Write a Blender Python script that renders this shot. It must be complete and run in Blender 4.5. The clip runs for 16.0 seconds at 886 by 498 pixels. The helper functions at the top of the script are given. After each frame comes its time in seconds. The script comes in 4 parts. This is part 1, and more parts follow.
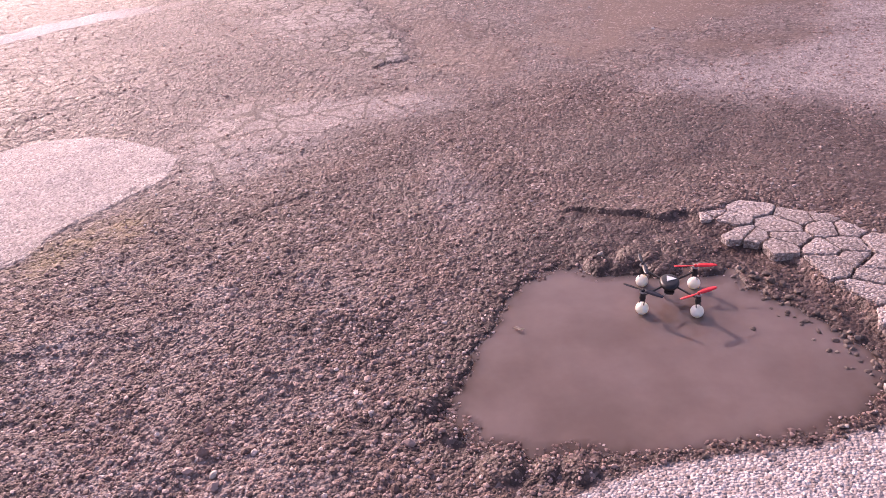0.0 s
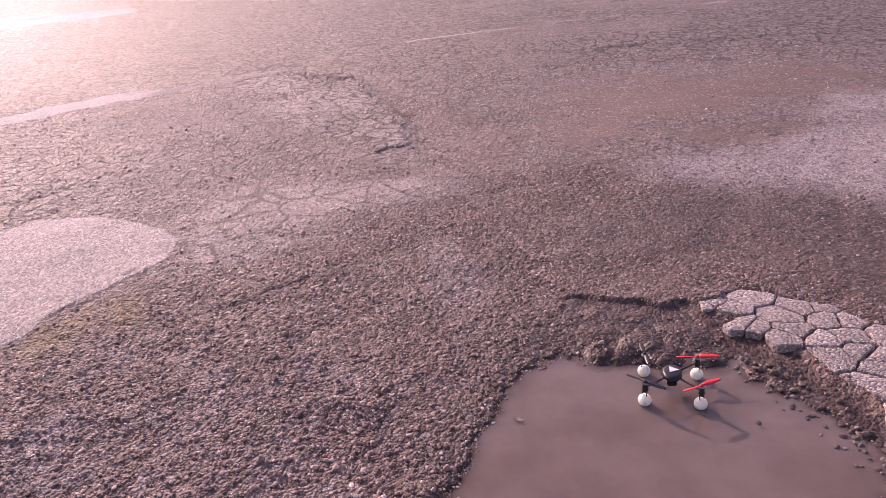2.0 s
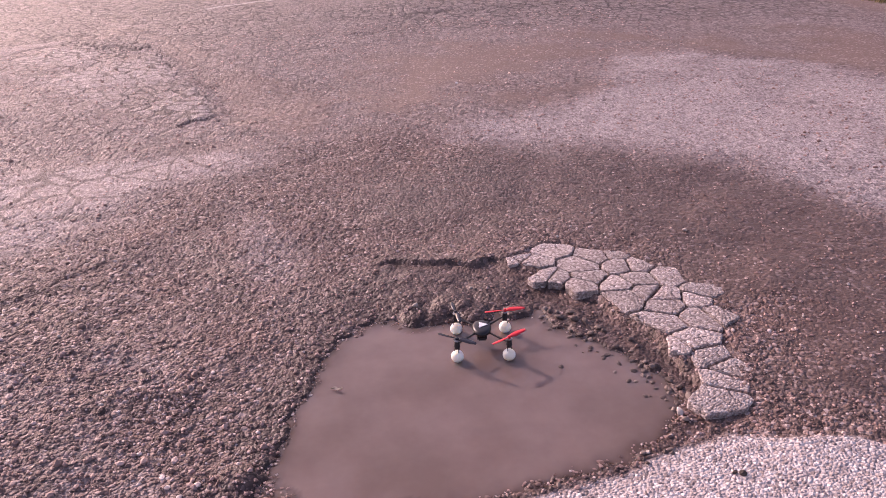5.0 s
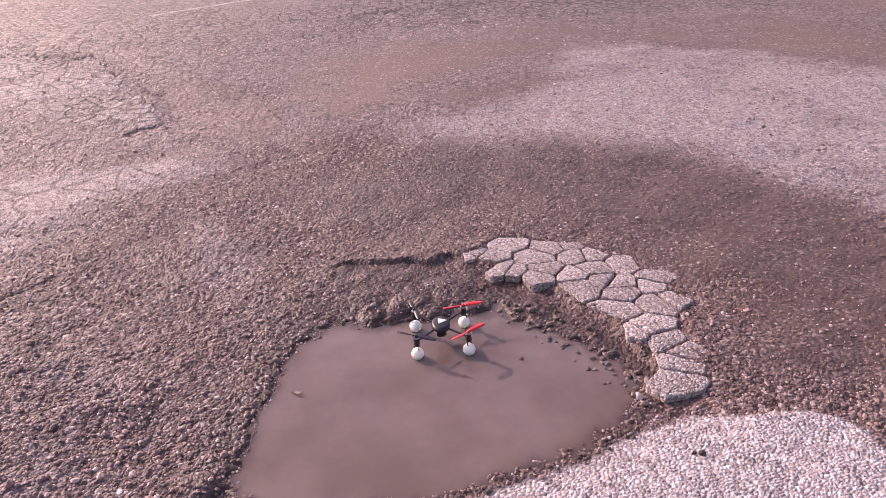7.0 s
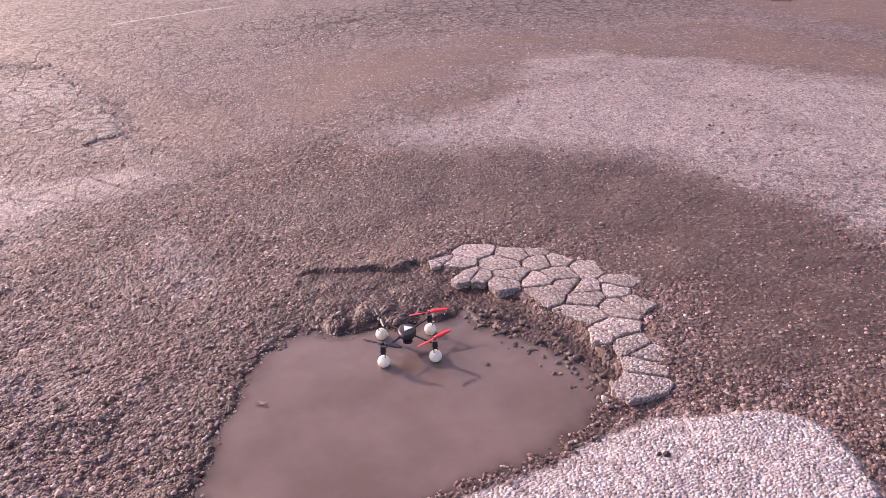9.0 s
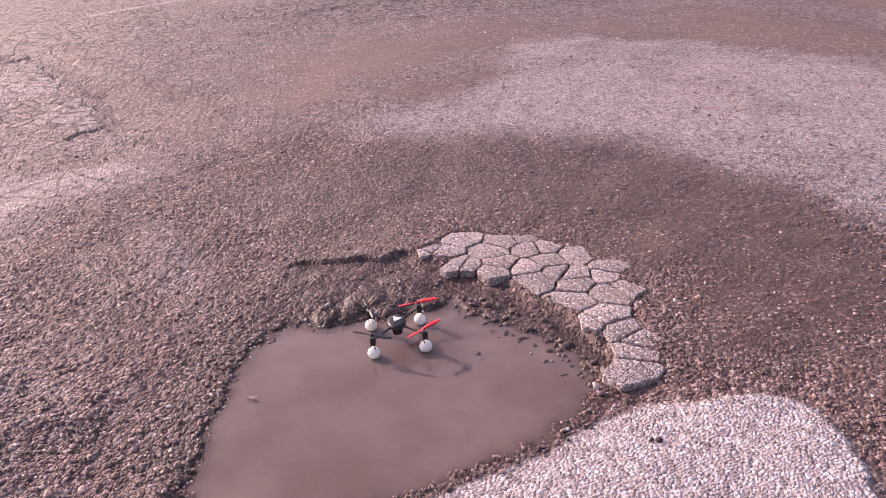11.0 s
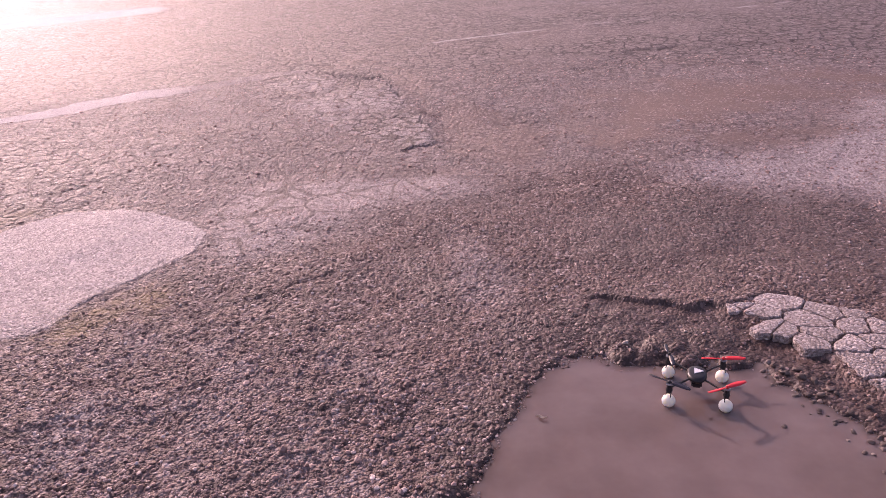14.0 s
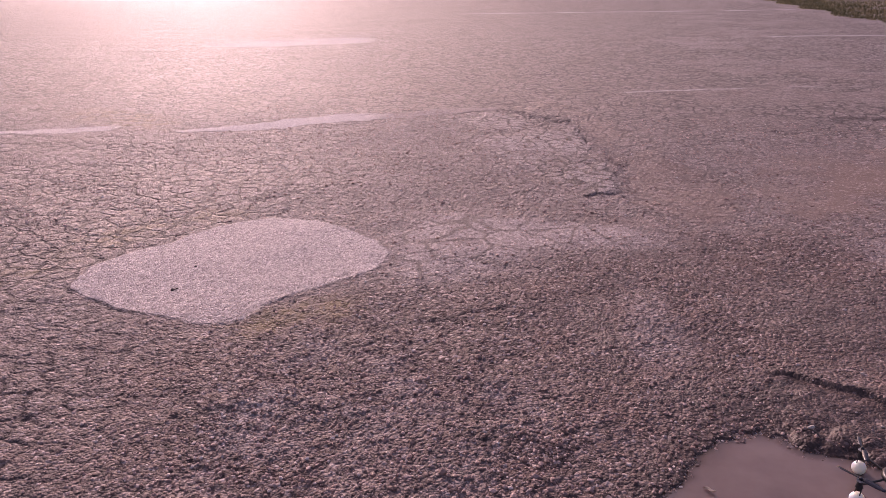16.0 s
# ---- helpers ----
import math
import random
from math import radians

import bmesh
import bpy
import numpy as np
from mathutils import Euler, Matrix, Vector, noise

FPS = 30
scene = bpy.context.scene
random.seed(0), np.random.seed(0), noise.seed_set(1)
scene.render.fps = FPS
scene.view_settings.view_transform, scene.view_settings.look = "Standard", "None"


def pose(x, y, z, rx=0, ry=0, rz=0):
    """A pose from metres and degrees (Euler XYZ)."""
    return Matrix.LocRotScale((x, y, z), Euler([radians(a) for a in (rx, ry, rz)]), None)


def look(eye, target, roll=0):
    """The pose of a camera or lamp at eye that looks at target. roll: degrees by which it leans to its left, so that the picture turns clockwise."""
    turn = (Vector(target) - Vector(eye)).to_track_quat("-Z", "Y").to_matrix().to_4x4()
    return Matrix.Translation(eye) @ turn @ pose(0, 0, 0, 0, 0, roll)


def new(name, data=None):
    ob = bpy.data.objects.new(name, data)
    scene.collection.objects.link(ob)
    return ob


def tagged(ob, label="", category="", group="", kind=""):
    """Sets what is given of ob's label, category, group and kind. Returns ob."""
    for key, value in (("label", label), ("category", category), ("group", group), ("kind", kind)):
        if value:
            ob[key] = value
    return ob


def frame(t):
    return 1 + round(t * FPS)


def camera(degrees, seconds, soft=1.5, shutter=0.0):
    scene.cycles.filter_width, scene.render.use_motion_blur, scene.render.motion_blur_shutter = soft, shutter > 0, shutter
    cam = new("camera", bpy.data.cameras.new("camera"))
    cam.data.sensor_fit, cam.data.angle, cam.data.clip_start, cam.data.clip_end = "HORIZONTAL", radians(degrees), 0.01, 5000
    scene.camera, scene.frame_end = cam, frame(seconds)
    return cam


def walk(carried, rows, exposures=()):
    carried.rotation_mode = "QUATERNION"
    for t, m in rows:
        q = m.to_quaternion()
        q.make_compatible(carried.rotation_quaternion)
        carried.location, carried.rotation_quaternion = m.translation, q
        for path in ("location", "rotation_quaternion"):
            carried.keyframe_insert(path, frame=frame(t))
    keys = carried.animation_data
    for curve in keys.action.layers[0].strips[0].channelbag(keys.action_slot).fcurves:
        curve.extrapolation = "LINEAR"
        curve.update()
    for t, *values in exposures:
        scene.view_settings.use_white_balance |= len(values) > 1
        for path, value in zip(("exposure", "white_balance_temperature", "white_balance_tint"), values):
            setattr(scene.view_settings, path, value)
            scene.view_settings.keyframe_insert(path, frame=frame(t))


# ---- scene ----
cam = camera(60.52, 16.0, soft=0.5)
ROWS = [
    (0.0, -0.016, -0.012, 1.318, 60.92, 4.57, -0.36),
    (0.5, -0.037, -0.026, 1.339, 67.05, 5.06, 3.49),
    (1.0, -0.031, -0.009, 1.339, 67.47, 3.84, 1.72),
    (1.5, -0.021, 0.012, 1.334, 67.66, 2.78, -1.73),
    (2.0, -0.021, 0.006, 1.336, 66.91, 3.86, -0.15),
    (2.5, -0.015, 0.012, 1.333, 66.39, 4.30, 1.49),
    (3.0, -0.004, 0.019, 1.328, 65.83, 3.79, -0.50),
    (3.5, 0.015, 0.025, 1.327, 65.17, 3.90, -3.38),
    (4.0, 0.028, 0.027, 1.324, 64.71, 3.93, -5.18),
    (4.5, 0.036, 0.020, 1.325, 64.62, 3.18, -8.63),
    (5.0, 0.044, 0.007, 1.323, 63.94, 2.09, -13.48),
    (5.2, 0.046, 0.007, 1.321, 63.63, 2.20, -14.46),
    (7.3, 0.062, 0.002, 1.306, 63.98, 2.99, -17.88),
    (7.5, 0.064, 0.002, 1.304, 64.15, 2.87, -18.45),
    (8.0, 0.054, 0.006, 1.304, 64.49, 2.36, -19.52),
    (8.5, 0.054, 0.006, 1.302, 64.33, 2.05, -19.94),
    (9.0, 0.065, -0.002, 1.303, 64.36, 2.65, -19.78),
    (11.3, 0.074, 0.020, 1.303, 63.13, 3.32, -21.10),
    (11.5, 0.075, 0.022, 1.303, 63.03, 3.51, -20.68),
    (12.0, 0.048, 0.012, 1.309, 63.86, 4.25, -16.44),
    (12.5, 0.013, 0.006, 1.310, 64.99, 5.65, -4.91),
    (13.0, -0.006, -0.000, 1.312, 66.35, 2.77, -2.10),
    (13.5, -0.012, -0.002, 1.317, 67.05, 2.66, -1.34),
    (14.0, -0.027, -0.005, 1.318, 67.23, 3.51, 1.92),
    (14.5, -0.049, -0.018, 1.324, 69.55, 3.96, 8.00),
    (15.0, -0.075, -0.028, 1.323, 70.30, 2.92, 11.95),
    (15.5, -0.090, -0.035, 1.322, 70.07, 1.62, 14.35),
    (16.0, -0.092, -0.043, 1.323, 70.76, 0.61, 16.03),
]
KELVIN = 7100
EXPOSURES = [(0.0, 0.08, 48), (0.5, -0.12, 49), (1.0, -0.17, 49), (1.5, -0.19, 49), (3.5, -0.16, 49), (5.0, -0.02, 45), (7.5, 0.13, 41), (9.0, 0.11, 40), (11.5, 0.10, 40), (12.0, 0.08, 40), (12.5, 0.20, 45), (13.0, -0.19, 49), (13.5, -0.20, 49), (14.5, -0.39, 53), (15.0, -0.66, 53), (15.5, -0.60, 53), (16.0, -0.68, 52)]
walk(cam, [(t, pose(x, y, z, rx, ry, rz)) for t, x, y, z, rx, ry, rz in ROWS],
     exposures=[(t, stops, KELVIN, tint) for t, stops, tint in EXPOSURES])

# ---- sky and sun: a low sun ahead and to the left, slightly hazy ----
SUN_AZ, SUN_EL = 33.0, 26.0          # degrees left of +y, degrees up
world = bpy.data.worlds.new("sky")
scene.world = world
world.use_nodes = True
wn = world.node_tree.nodes
sky = wn.new("ShaderNodeTexSky")
sky.sky_type = "NISHITA"
sky.sun_disc = False
sky.sun_elevation = radians(SUN_EL)
sky.sun_rotation = radians(-SUN_AZ)
sky.dust_density = 3.0
wn["Background"].inputs["Strength"].default_value = 0.21
world.node_tree.links.new(sky.outputs[0], wn["Background"].inputs["Color"])
sun_dir = Vector((-math.sin(radians(SUN_AZ)) * math.cos(radians(SUN_EL)),
                  math.cos(radians(SUN_AZ)) * math.cos(radians(SUN_EL)), math.sin(radians(SUN_EL))))
lamp = bpy.data.lights.new("sun", "SUN")
lamp.energy, lamp.angle, lamp.color = 3.4, radians(0.9), (1.0, 0.93, 0.86)
sun = new("sun", lamp)
sun.matrix_world = look(sun_dir * 30, (0, 0, 0))

# ---- materials ----


class Mat:
    """A node material with a Principled shader and short ways to add nodes."""

    def __init__(self, name, rough=0.8, metal=0.0, ior=1.45):
        self.m = bpy.data.materials.new(name)
        self.m.use_nodes = True
        self.t = self.m.node_tree
        self.p = self.t.nodes["Principled BSDF"]
        self.p.inputs["Roughness"].default_value = rough
        self.p.inputs["Metallic"].default_value = metal
        self.p.inputs["IOR"].default_value = ior
        self.co = self.t.nodes.new("ShaderNodeTexCoord").outputs["Object"]

    def put(self, sock, v):
        if hasattr(v, "is_linked"):
            self.t.links.new(v, sock)
        elif isinstance(v, (tuple, list)) and len(v) == 3 and sock.type == "RGBA":
            sock.default_value = (*v, 1)
        else:
            sock.default_value = v

    def noise(self, scale, detail=3, rough=0.6, out="Fac", co=None):
        n = self.t.nodes.new("ShaderNodeTexNoise")
        self.put(n.inputs["Vector"], co or self.co)
        n.inputs["Scale"].default_value, n.inputs["Detail"].default_value, n.inputs["Roughness"].default_value = scale, detail, rough
        return n.outputs[out]

    def cells(self, scale, out="Distance", feature="F1", co=None, rand=1.0):
        n = self.t.nodes.new("ShaderNodeTexVoronoi")
        n.feature = feature
        self.put(n.inputs["Vector"], co or self.co)
        n.inputs["Scale"].default_value = scale
        n.inputs["Randomness"].default_value = rand
        return n.outputs[out]

    def ramp(self, fac, stops):
        n = self.t.nodes.new("ShaderNodeValToRGB")
        self.put(n.inputs["Fac"], fac)
        e = n.color_ramp.elements
        while len(e) < len(stops):
            e.new(0.5)
        for el, (pos, col) in zip(e, stops):
            el.position, el.color = pos, (*col, 1)
        return n.outputs["Color"]

    def mix(self, fac, a, b, blend="MIX"):
        n = self.t.nodes.new("ShaderNodeMix")
        n.data_type, n.blend_type = "RGBA", blend
        self.put(n.inputs[0], fac), self.put(n.inputs[6], a), self.put(n.inputs[7], b)
        return n.outputs[2]

    def math(self, op, a, b=0.0):
        n = self.t.nodes.new("ShaderNodeMath")
        n.operation = op
        n.use_clamp = op not in ("ADD", "SUBTRACT", "MULTIPLY")
        self.put(n.inputs[0], a), self.put(n.inputs[1], b)
        return n.outputs[0]

    def remap(self, v, a, b, c=0.0, d=1.0):
        n = self.t.nodes.new("ShaderNodeMapRange")
        self.put(n.inputs["Value"], v)
        for k, x in zip(("From Min", "From Max", "To Min", "To Max"), (a, b, c, d)):
            n.inputs[k].default_value = x
        return n.outputs["Result"]

    def attr(self, name):
        n = self.t.nodes.new("ShaderNodeAttribute")
        n.attribute_name = name
        return n.outputs["Fac"]

    def channel(self, colour, k):
        n = self.t.nodes.new("ShaderNodeSeparateColor")
        self.put(n.inputs[0], colour)
        return n.outputs[k]

    def random(self):
        return self.t.nodes.new("ShaderNodeObjectInfo").outputs["Random"]

    def island(self):
        return self.t.nodes.new("ShaderNodeNewGeometry").outputs["Random Per Island"]

    def bump(self, height, strength=0.5, distance=0.01, normal=None):
        n = self.t.nodes.new("ShaderNodeBump")
        self.put(n.inputs["Height"], height)
        n.inputs["Strength"].default_value, n.inputs["Distance"].default_value = strength, distance
        if normal is not None:
            self.put(n.inputs["Normal"], normal)
        return n.outputs["Normal"]

    def done(self, colour=None, normal=None, rough=None):
        if colour is not None:
            self.put(self.p.inputs["Base Color"], colour)
        if normal is not None:
            self.put(self.p.inputs["Normal"], normal)
        if rough is not None:
            self.put(self.p.inputs["Roughness"], rough)
        return self.m


def ground_material():
    m = Mat("worn_asphalt_and_gravel")
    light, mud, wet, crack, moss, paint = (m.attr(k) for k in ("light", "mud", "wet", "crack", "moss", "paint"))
    web, vast = m.attr("web"), m.attr("vast")
    grit = m.cells(82.0, "Color")
    speck = m.channel(grit, 0)
    patchy = m.noise(1.7, 5, 0.6)
    fine = m.noise(38.0, 4, 0.65)
    gravel = m.ramp(speck, [(0.0, (0.048, 0.029, 0.025)), (0.3, (0.12, 0.075, 0.064)), (0.65, (0.212, 0.140, 0.121)), (0.88, (0.37, 0.268, 0.242)), (1.0, (0.64, 0.53, 0.50))])
    gravel = m.mix(m.remap(fine, 0.35, 0.75, 0.0, 0.5), gravel, (0.125, 0.080, 0.070))
    stain = m.noise(5.5, 5, 0.65)
    gravel = m.mix(m.remap(patchy, 0.45, 0.65, 0.0, 0.45), gravel, (0.25, 0.18, 0.16))
    gravel = m.mix(m.remap(stain, 0.50, 0.68, 0.0, 0.55), gravel, (0.085, 0.054, 0.050))
    gravel = m.mix(m.remap(m.noise(3.1, 4, 0.6), 0.50, 0.70, 0.0, 0.5), gravel, (0.185, 0.098, 0.078))
    pale = m.ramp(m.channel(m.cells(112.0, "Color"), 1), [(0.0, (0.22, 0.18, 0.178)), (0.25, (0.38, 0.325, 0.322)), (0.6, (0.54, 0.472, 0.463)), (1.0, (0.80, 0.725, 0.71))])
    clay = m.mix(m.remap(fine, 0.3, 0.7), (0.135, 0.088, 0.070), (0.205, 0.138, 0.112))
    clay = m.mix(m.remap(speck, 0.55, 0.9, 0.0, 0.7), clay, gravel)
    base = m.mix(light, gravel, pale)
    cluster = m.channel(m.cells(42.0, "Color"), 2)
    dull = m.ramp(cluster, [(0.0, (0.48, 0.46, 0.46)), (0.35, (0.85, 0.84, 0.84)), (1.0, (1.0, 1.0, 1.0))])
    base = m.mix(m.remap(light, 0.6, 1.0, 1.0, 0.2), base, dull, "MULTIPLY")
    base = m.mix(m.remap(m.noise(16.0, 3, 0.7), 0.55, 0.75, 0.0, 0.35), base, (0.38, 0.30, 0.28))
    base = m.mix(mud, base, clay)
    grit_big = m.channel(m.cells(48.0, "Color"), 1)
    base = m.mix(m.math("MULTIPLY", m.remap(web, 0.0, 0.4), m.remap(grit_big, 0.62, 1.0, 0.0, 0.55)), base, (0.46, 0.375, 0.355))
    base = m.mix(m.math("MULTIPLY", m.remap(web, 0.0, 0.4), m.remap(grit_big, 0.40, 0.0, 0.0, 0.55)), base, (0.085, 0.058, 0.053))
    drift = m.mix(0.07, m.co, m.noise(6.0, 2, 0.5, "Color"), "ADD")
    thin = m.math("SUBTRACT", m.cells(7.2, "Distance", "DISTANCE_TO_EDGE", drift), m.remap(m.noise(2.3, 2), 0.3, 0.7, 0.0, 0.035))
    tile = m.channel(m.cells(7.2, "Color", "F1", drift), 0)
    base = m.mix(m.math("MULTIPLY", web, m.remap(tile, 0.0, 1.0, 0.0, 0.45)), base, (0.15, 0.105, 0.096))
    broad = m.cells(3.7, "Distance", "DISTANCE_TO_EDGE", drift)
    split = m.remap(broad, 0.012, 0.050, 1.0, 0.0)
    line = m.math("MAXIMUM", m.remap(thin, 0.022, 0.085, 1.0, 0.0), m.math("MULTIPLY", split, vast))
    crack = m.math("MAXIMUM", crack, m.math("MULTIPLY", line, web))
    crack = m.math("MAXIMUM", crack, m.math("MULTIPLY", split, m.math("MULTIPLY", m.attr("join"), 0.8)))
    base = m.mix(m.math("MULTIPLY", moss, 0.6), base, (0.22, 0.15, 0.05))
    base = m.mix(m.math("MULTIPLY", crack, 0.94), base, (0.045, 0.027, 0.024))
    base = m.mix(m.math("MULTIPLY", paint, m.remap(fine, 0.35, 0.6)), base, (0.62, 0.58, 0.56))
    damp = m.mix(1.0, base, (0.45, 0.39, 0.38), "MULTIPLY")
    base = m.mix(wet, base, damp)
    h = m.math("ADD", m.math("MULTIPLY", m.cells(82.0), -0.9), m.math("MULTIPLY", m.cells(150.0), -0.4))
    h = m.math("ADD", h, m.math("MULTIPLY", m.noise(160.0, 2), 0.2))
    h = m.math("ADD", h, m.math("MULTIPLY", m.cells(34.0), -0.3))
    dome = m.math("ADD", m.cells(7.2, "Distance", "F1", drift), m.math("MULTIPLY", m.cells(11.0, "Distance", "F1", drift), 0.5))
    h = m.math("SUBTRACT", h, m.math("MULTIPLY", m.cells(44.0), m.math("MULTIPLY", web, 0.4)))
    h = m.math("SUBTRACT", h, m.math("MULTIPLY", dome, m.math("MULTIPLY", web, 0.8)))
    h = m.math("SUBTRACT", h, m.math("MULTIPLY", line, m.math("MULTIPLY", web, 0.9)))
    h = m.math("MULTIPLY", h, m.remap(mud, 0.0, 1.0, 1.0, 0.35))
    rough = m.math("SUBTRACT", m.remap(fine, 0.2, 0.8, 0.55, 0.84), m.math("ADD", m.math("MULTIPLY", wet, 0.22), m.math("ADD", m.math("MULTIPLY", web, 0.06), m.math("MULTIPLY", vast, 0.02))))
    chips = m.math("ADD", m.math("MULTIPLY", m.cells(112.0), -0.85), m.math("MULTIPLY", m.cells(190.0), -0.3))
    crushed = m.remap(light, 0.50, 0.62)
    h = m.math("ADD", m.math("MULTIPLY", h, m.math("SUBTRACT", 1.0, crushed)), m.math("MULTIPLY", chips, crushed))
    h = m.math("MULTIPLY", h, m.math("MULTIPLY", m.remap(wet, 0.0, 1.0, 1.0, 0.6), m.remap(light, 0.6, 1.0, 1.0, 0.85)))
    return m.done(base, m.bump(h, 1.0, 0.0088), rough)


def plate_material():
    m = Mat("broken_asphalt", 0.75)
    grit = m.channel(m.cells(150.0, "Color"), 0)
    c = m.ramp(grit, [(0.0, (0.24, 0.185, 0.17)), (0.3, (0.42, 0.345, 0.32)), (0.75, (0.60, 0.51, 0.48)), (1.0, (0.82, 0.74, 0.71))])
    c = m.mix(m.remap(m.noise(9.0, 4), 0.4, 0.75, 0.0, 0.5), c, (0.27, 0.205, 0.18))
    tone = m.remap(m.random(), 0.0, 1.0, 0.75, 1.1)
    n = m.t.nodes.new("ShaderNodeHueSaturation")
    m.put(n.inputs["Color"], c), m.put(n.inputs["Value"], tone)
    h = m.math("ADD", m.math("MULTIPLY", m.cells(150.0), -0.9), m.math("MULTIPLY", m.noise(60.0, 4, 0.7), 0.9))
    return m.done(n.outputs[0], m.bump(h, 0.9, 0.007))


def stone_material(name, tone):
    m = Mat(name, 0.56)
    stops = [(0.0, (0.09, 0.060, 0.054)), (0.4, (0.21, 0.145, 0.127)), (0.75, (0.33, 0.245, 0.222)), (0.93, (0.48, 0.39, 0.36)), (1.0, (0.72, 0.64, 0.61))]
    pale = 0.35 * (tone - 1)
    c = m.ramp(m.island(), [(at, tuple(min(0.82, k * (v * tone ** 0.7 + pale * v)) for k, v in zip((1.22, 1.08, 1.05), col))) for at, col in stops])
    c = m.mix(m.remap(m.noise(60.0, 3), 0.3, 0.7, 0.0, 0.4), c, tuple(v * tone for v in (0.19, 0.125, 0.106)))
    return m.done(c, m.bump(m.noise(220.0, 3), 0.6, 0.002))


def pebble_material(name, stops):
    m = Mat(name, 0.6)
    c = m.ramp(m.random(), stops)
    c = m.mix(m.remap(m.noise(70.0, 4), 0.35, 0.7, 0.0, 0.55), c, (0.17, 0.12, 0.10))
    return m.done(c, m.bump(m.noise(150.0, 3), 0.6, 0.002))


def water_material():
    m = Mat("muddy_water", 0.06, 0.0, 1.333)
    c = m.mix(m.remap(m.noise(2.6, 5, 0.6), 0.38, 0.62), (0.180, 0.130, 0.115), (0.240, 0.180, 0.165))
    m.p.inputs["Subsurface Weight"].default_value = 1.0
    m.p.inputs["Subsurface Radius"].default_value = (1.0, 0.75, 0.6)
    m.p.inputs["Subsurface Scale"].default_value = 0.05
    m.put(m.p.inputs["Alpha"], m.attr("murk"))
    n = m.bump(m.noise(9.0, 2, 0.5), 0.05, 0.01)
    return m.done(c, n)


def plastic(name, colour, rough=0.4, alpha=1.0, grain=0.0):
    m = Mat(name, rough)
    worn = m.mix(m.remap(m.noise(90.0, 3), 0.4, 0.8, 0.0, 0.35), colour, tuple(0.75 * v for v in colour))
    m.p.inputs["Alpha"].default_value = alpha
    return m.done(worn, m.bump(m.noise(300.0, 2), 0.1, 0.001))


def ball_material():
    m = Mat("white_celluloid", 0.35)
    c = m.mix(m.remap(m.noise(45.0, 3), 0.5, 0.8, 0.0, 0.4), (0.95, 0.92, 0.81), (0.82, 0.73, 0.58))
    m.p.inputs["Subsurface Weight"].default_value = 1.0
    m.p.inputs["Subsurface Radius"].default_value = (1.0, 0.9, 0.75)
    m.p.inputs["Subsurface Scale"].default_value = 0.03
    return m.done(c)


def grass_material():
    m = Mat("dry_grass", 0.7)
    c = m.ramp(m.island(), [(0.0, (0.08, 0.085, 0.035)), (0.45, (0.16, 0.145, 0.055)), (0.75, (0.30, 0.235, 0.10)), (1.0, (0.45, 0.35, 0.19))])
    return m.done(c)


M_GROUND, M_PLATE = ground_material(), plate_material()
M_STONE = stone_material("loose_gravel", 1.0)
M_GRIT = stone_material("pale_gravel", 1.55)
M_WATER, M_BALL, M_GRASS = water_material(), ball_material(), grass_material()
M_PEBBLE = pebble_material("brown_stone", [(0.0, (0.07, 0.048, 0.041)), (0.6, (0.14, 0.10, 0.085)), (1.0, (0.28, 0.22, 0.19))])
M_PALE = pebble_material("pale_stone", [(0.0, (0.42, 0.35, 0.30)), (1.0, (0.70, 0.63, 0.57))])
M_BLACK = plastic("black_plastic", (0.018, 0.018, 0.022), 0.35)
M_GREY = plastic("grey_metal", (0.35, 0.35, 0.36), 0.3)
M_RED = plastic("red_plastic", (0.85, 0.045, 0.055), 0.35)
M_WHITE = plastic("white_sticker", (0.80, 0.80, 0.82), 0.4)
M_SMOKE = plastic("smoked_plastic", (0.02, 0.02, 0.03), 0.25)

# ---- plan of the ground, metres ----
WATER_Z = -0.022


def curve(points, scale=1.0, n=5):
    """A smooth closed outline through a few corners."""
    p = np.array(points, float) * scale
    t = np.linspace(0, 1, n, endpoint=False)[:, None]
    out = []
    for i in range(len(p)):
        a, b, c, d = p[i - 1], p[i], p[(i + 1) % len(p)], p[(i + 2) % len(p)]
        out.append(0.5 * (2 * b + (c - a) * t + (2 * a - 5 * b + 4 * c - d) * t ** 2 + (3 * b - a - 3 * c + d) * t ** 3))
    return np.concatenate(out)


POOL = curve([(0.40, 2.19), (0.328, 2.225), (0.206, 2.167), (0.143, 2.104), (0.09, 2.02), (0.05, 1.93), (0.0, 1.837), (-0.054, 1.734), (-0.08, 1.611), (-0.119, 1.557), (-0.112, 1.469),
              (-0.07, 1.414), (-0.02, 1.36), (0.05, 1.33), (0.148, 1.303), (0.24, 1.301), (0.35, 1.319), (0.446, 1.329), (0.583, 1.341), (0.692, 1.345), (0.777, 1.335), (0.866, 1.385), (0.955, 1.43),
              (1.015, 1.49), (1.04, 1.59), (1.045, 1.70), (1.0, 1.80), (0.95, 1.87), (0.91, 1.96), (0.86, 2.03), (0.86, 2.12), (0.80, 2.157), (0.717, 2.17), (0.596, 2.142), (0.485, 2.15)])
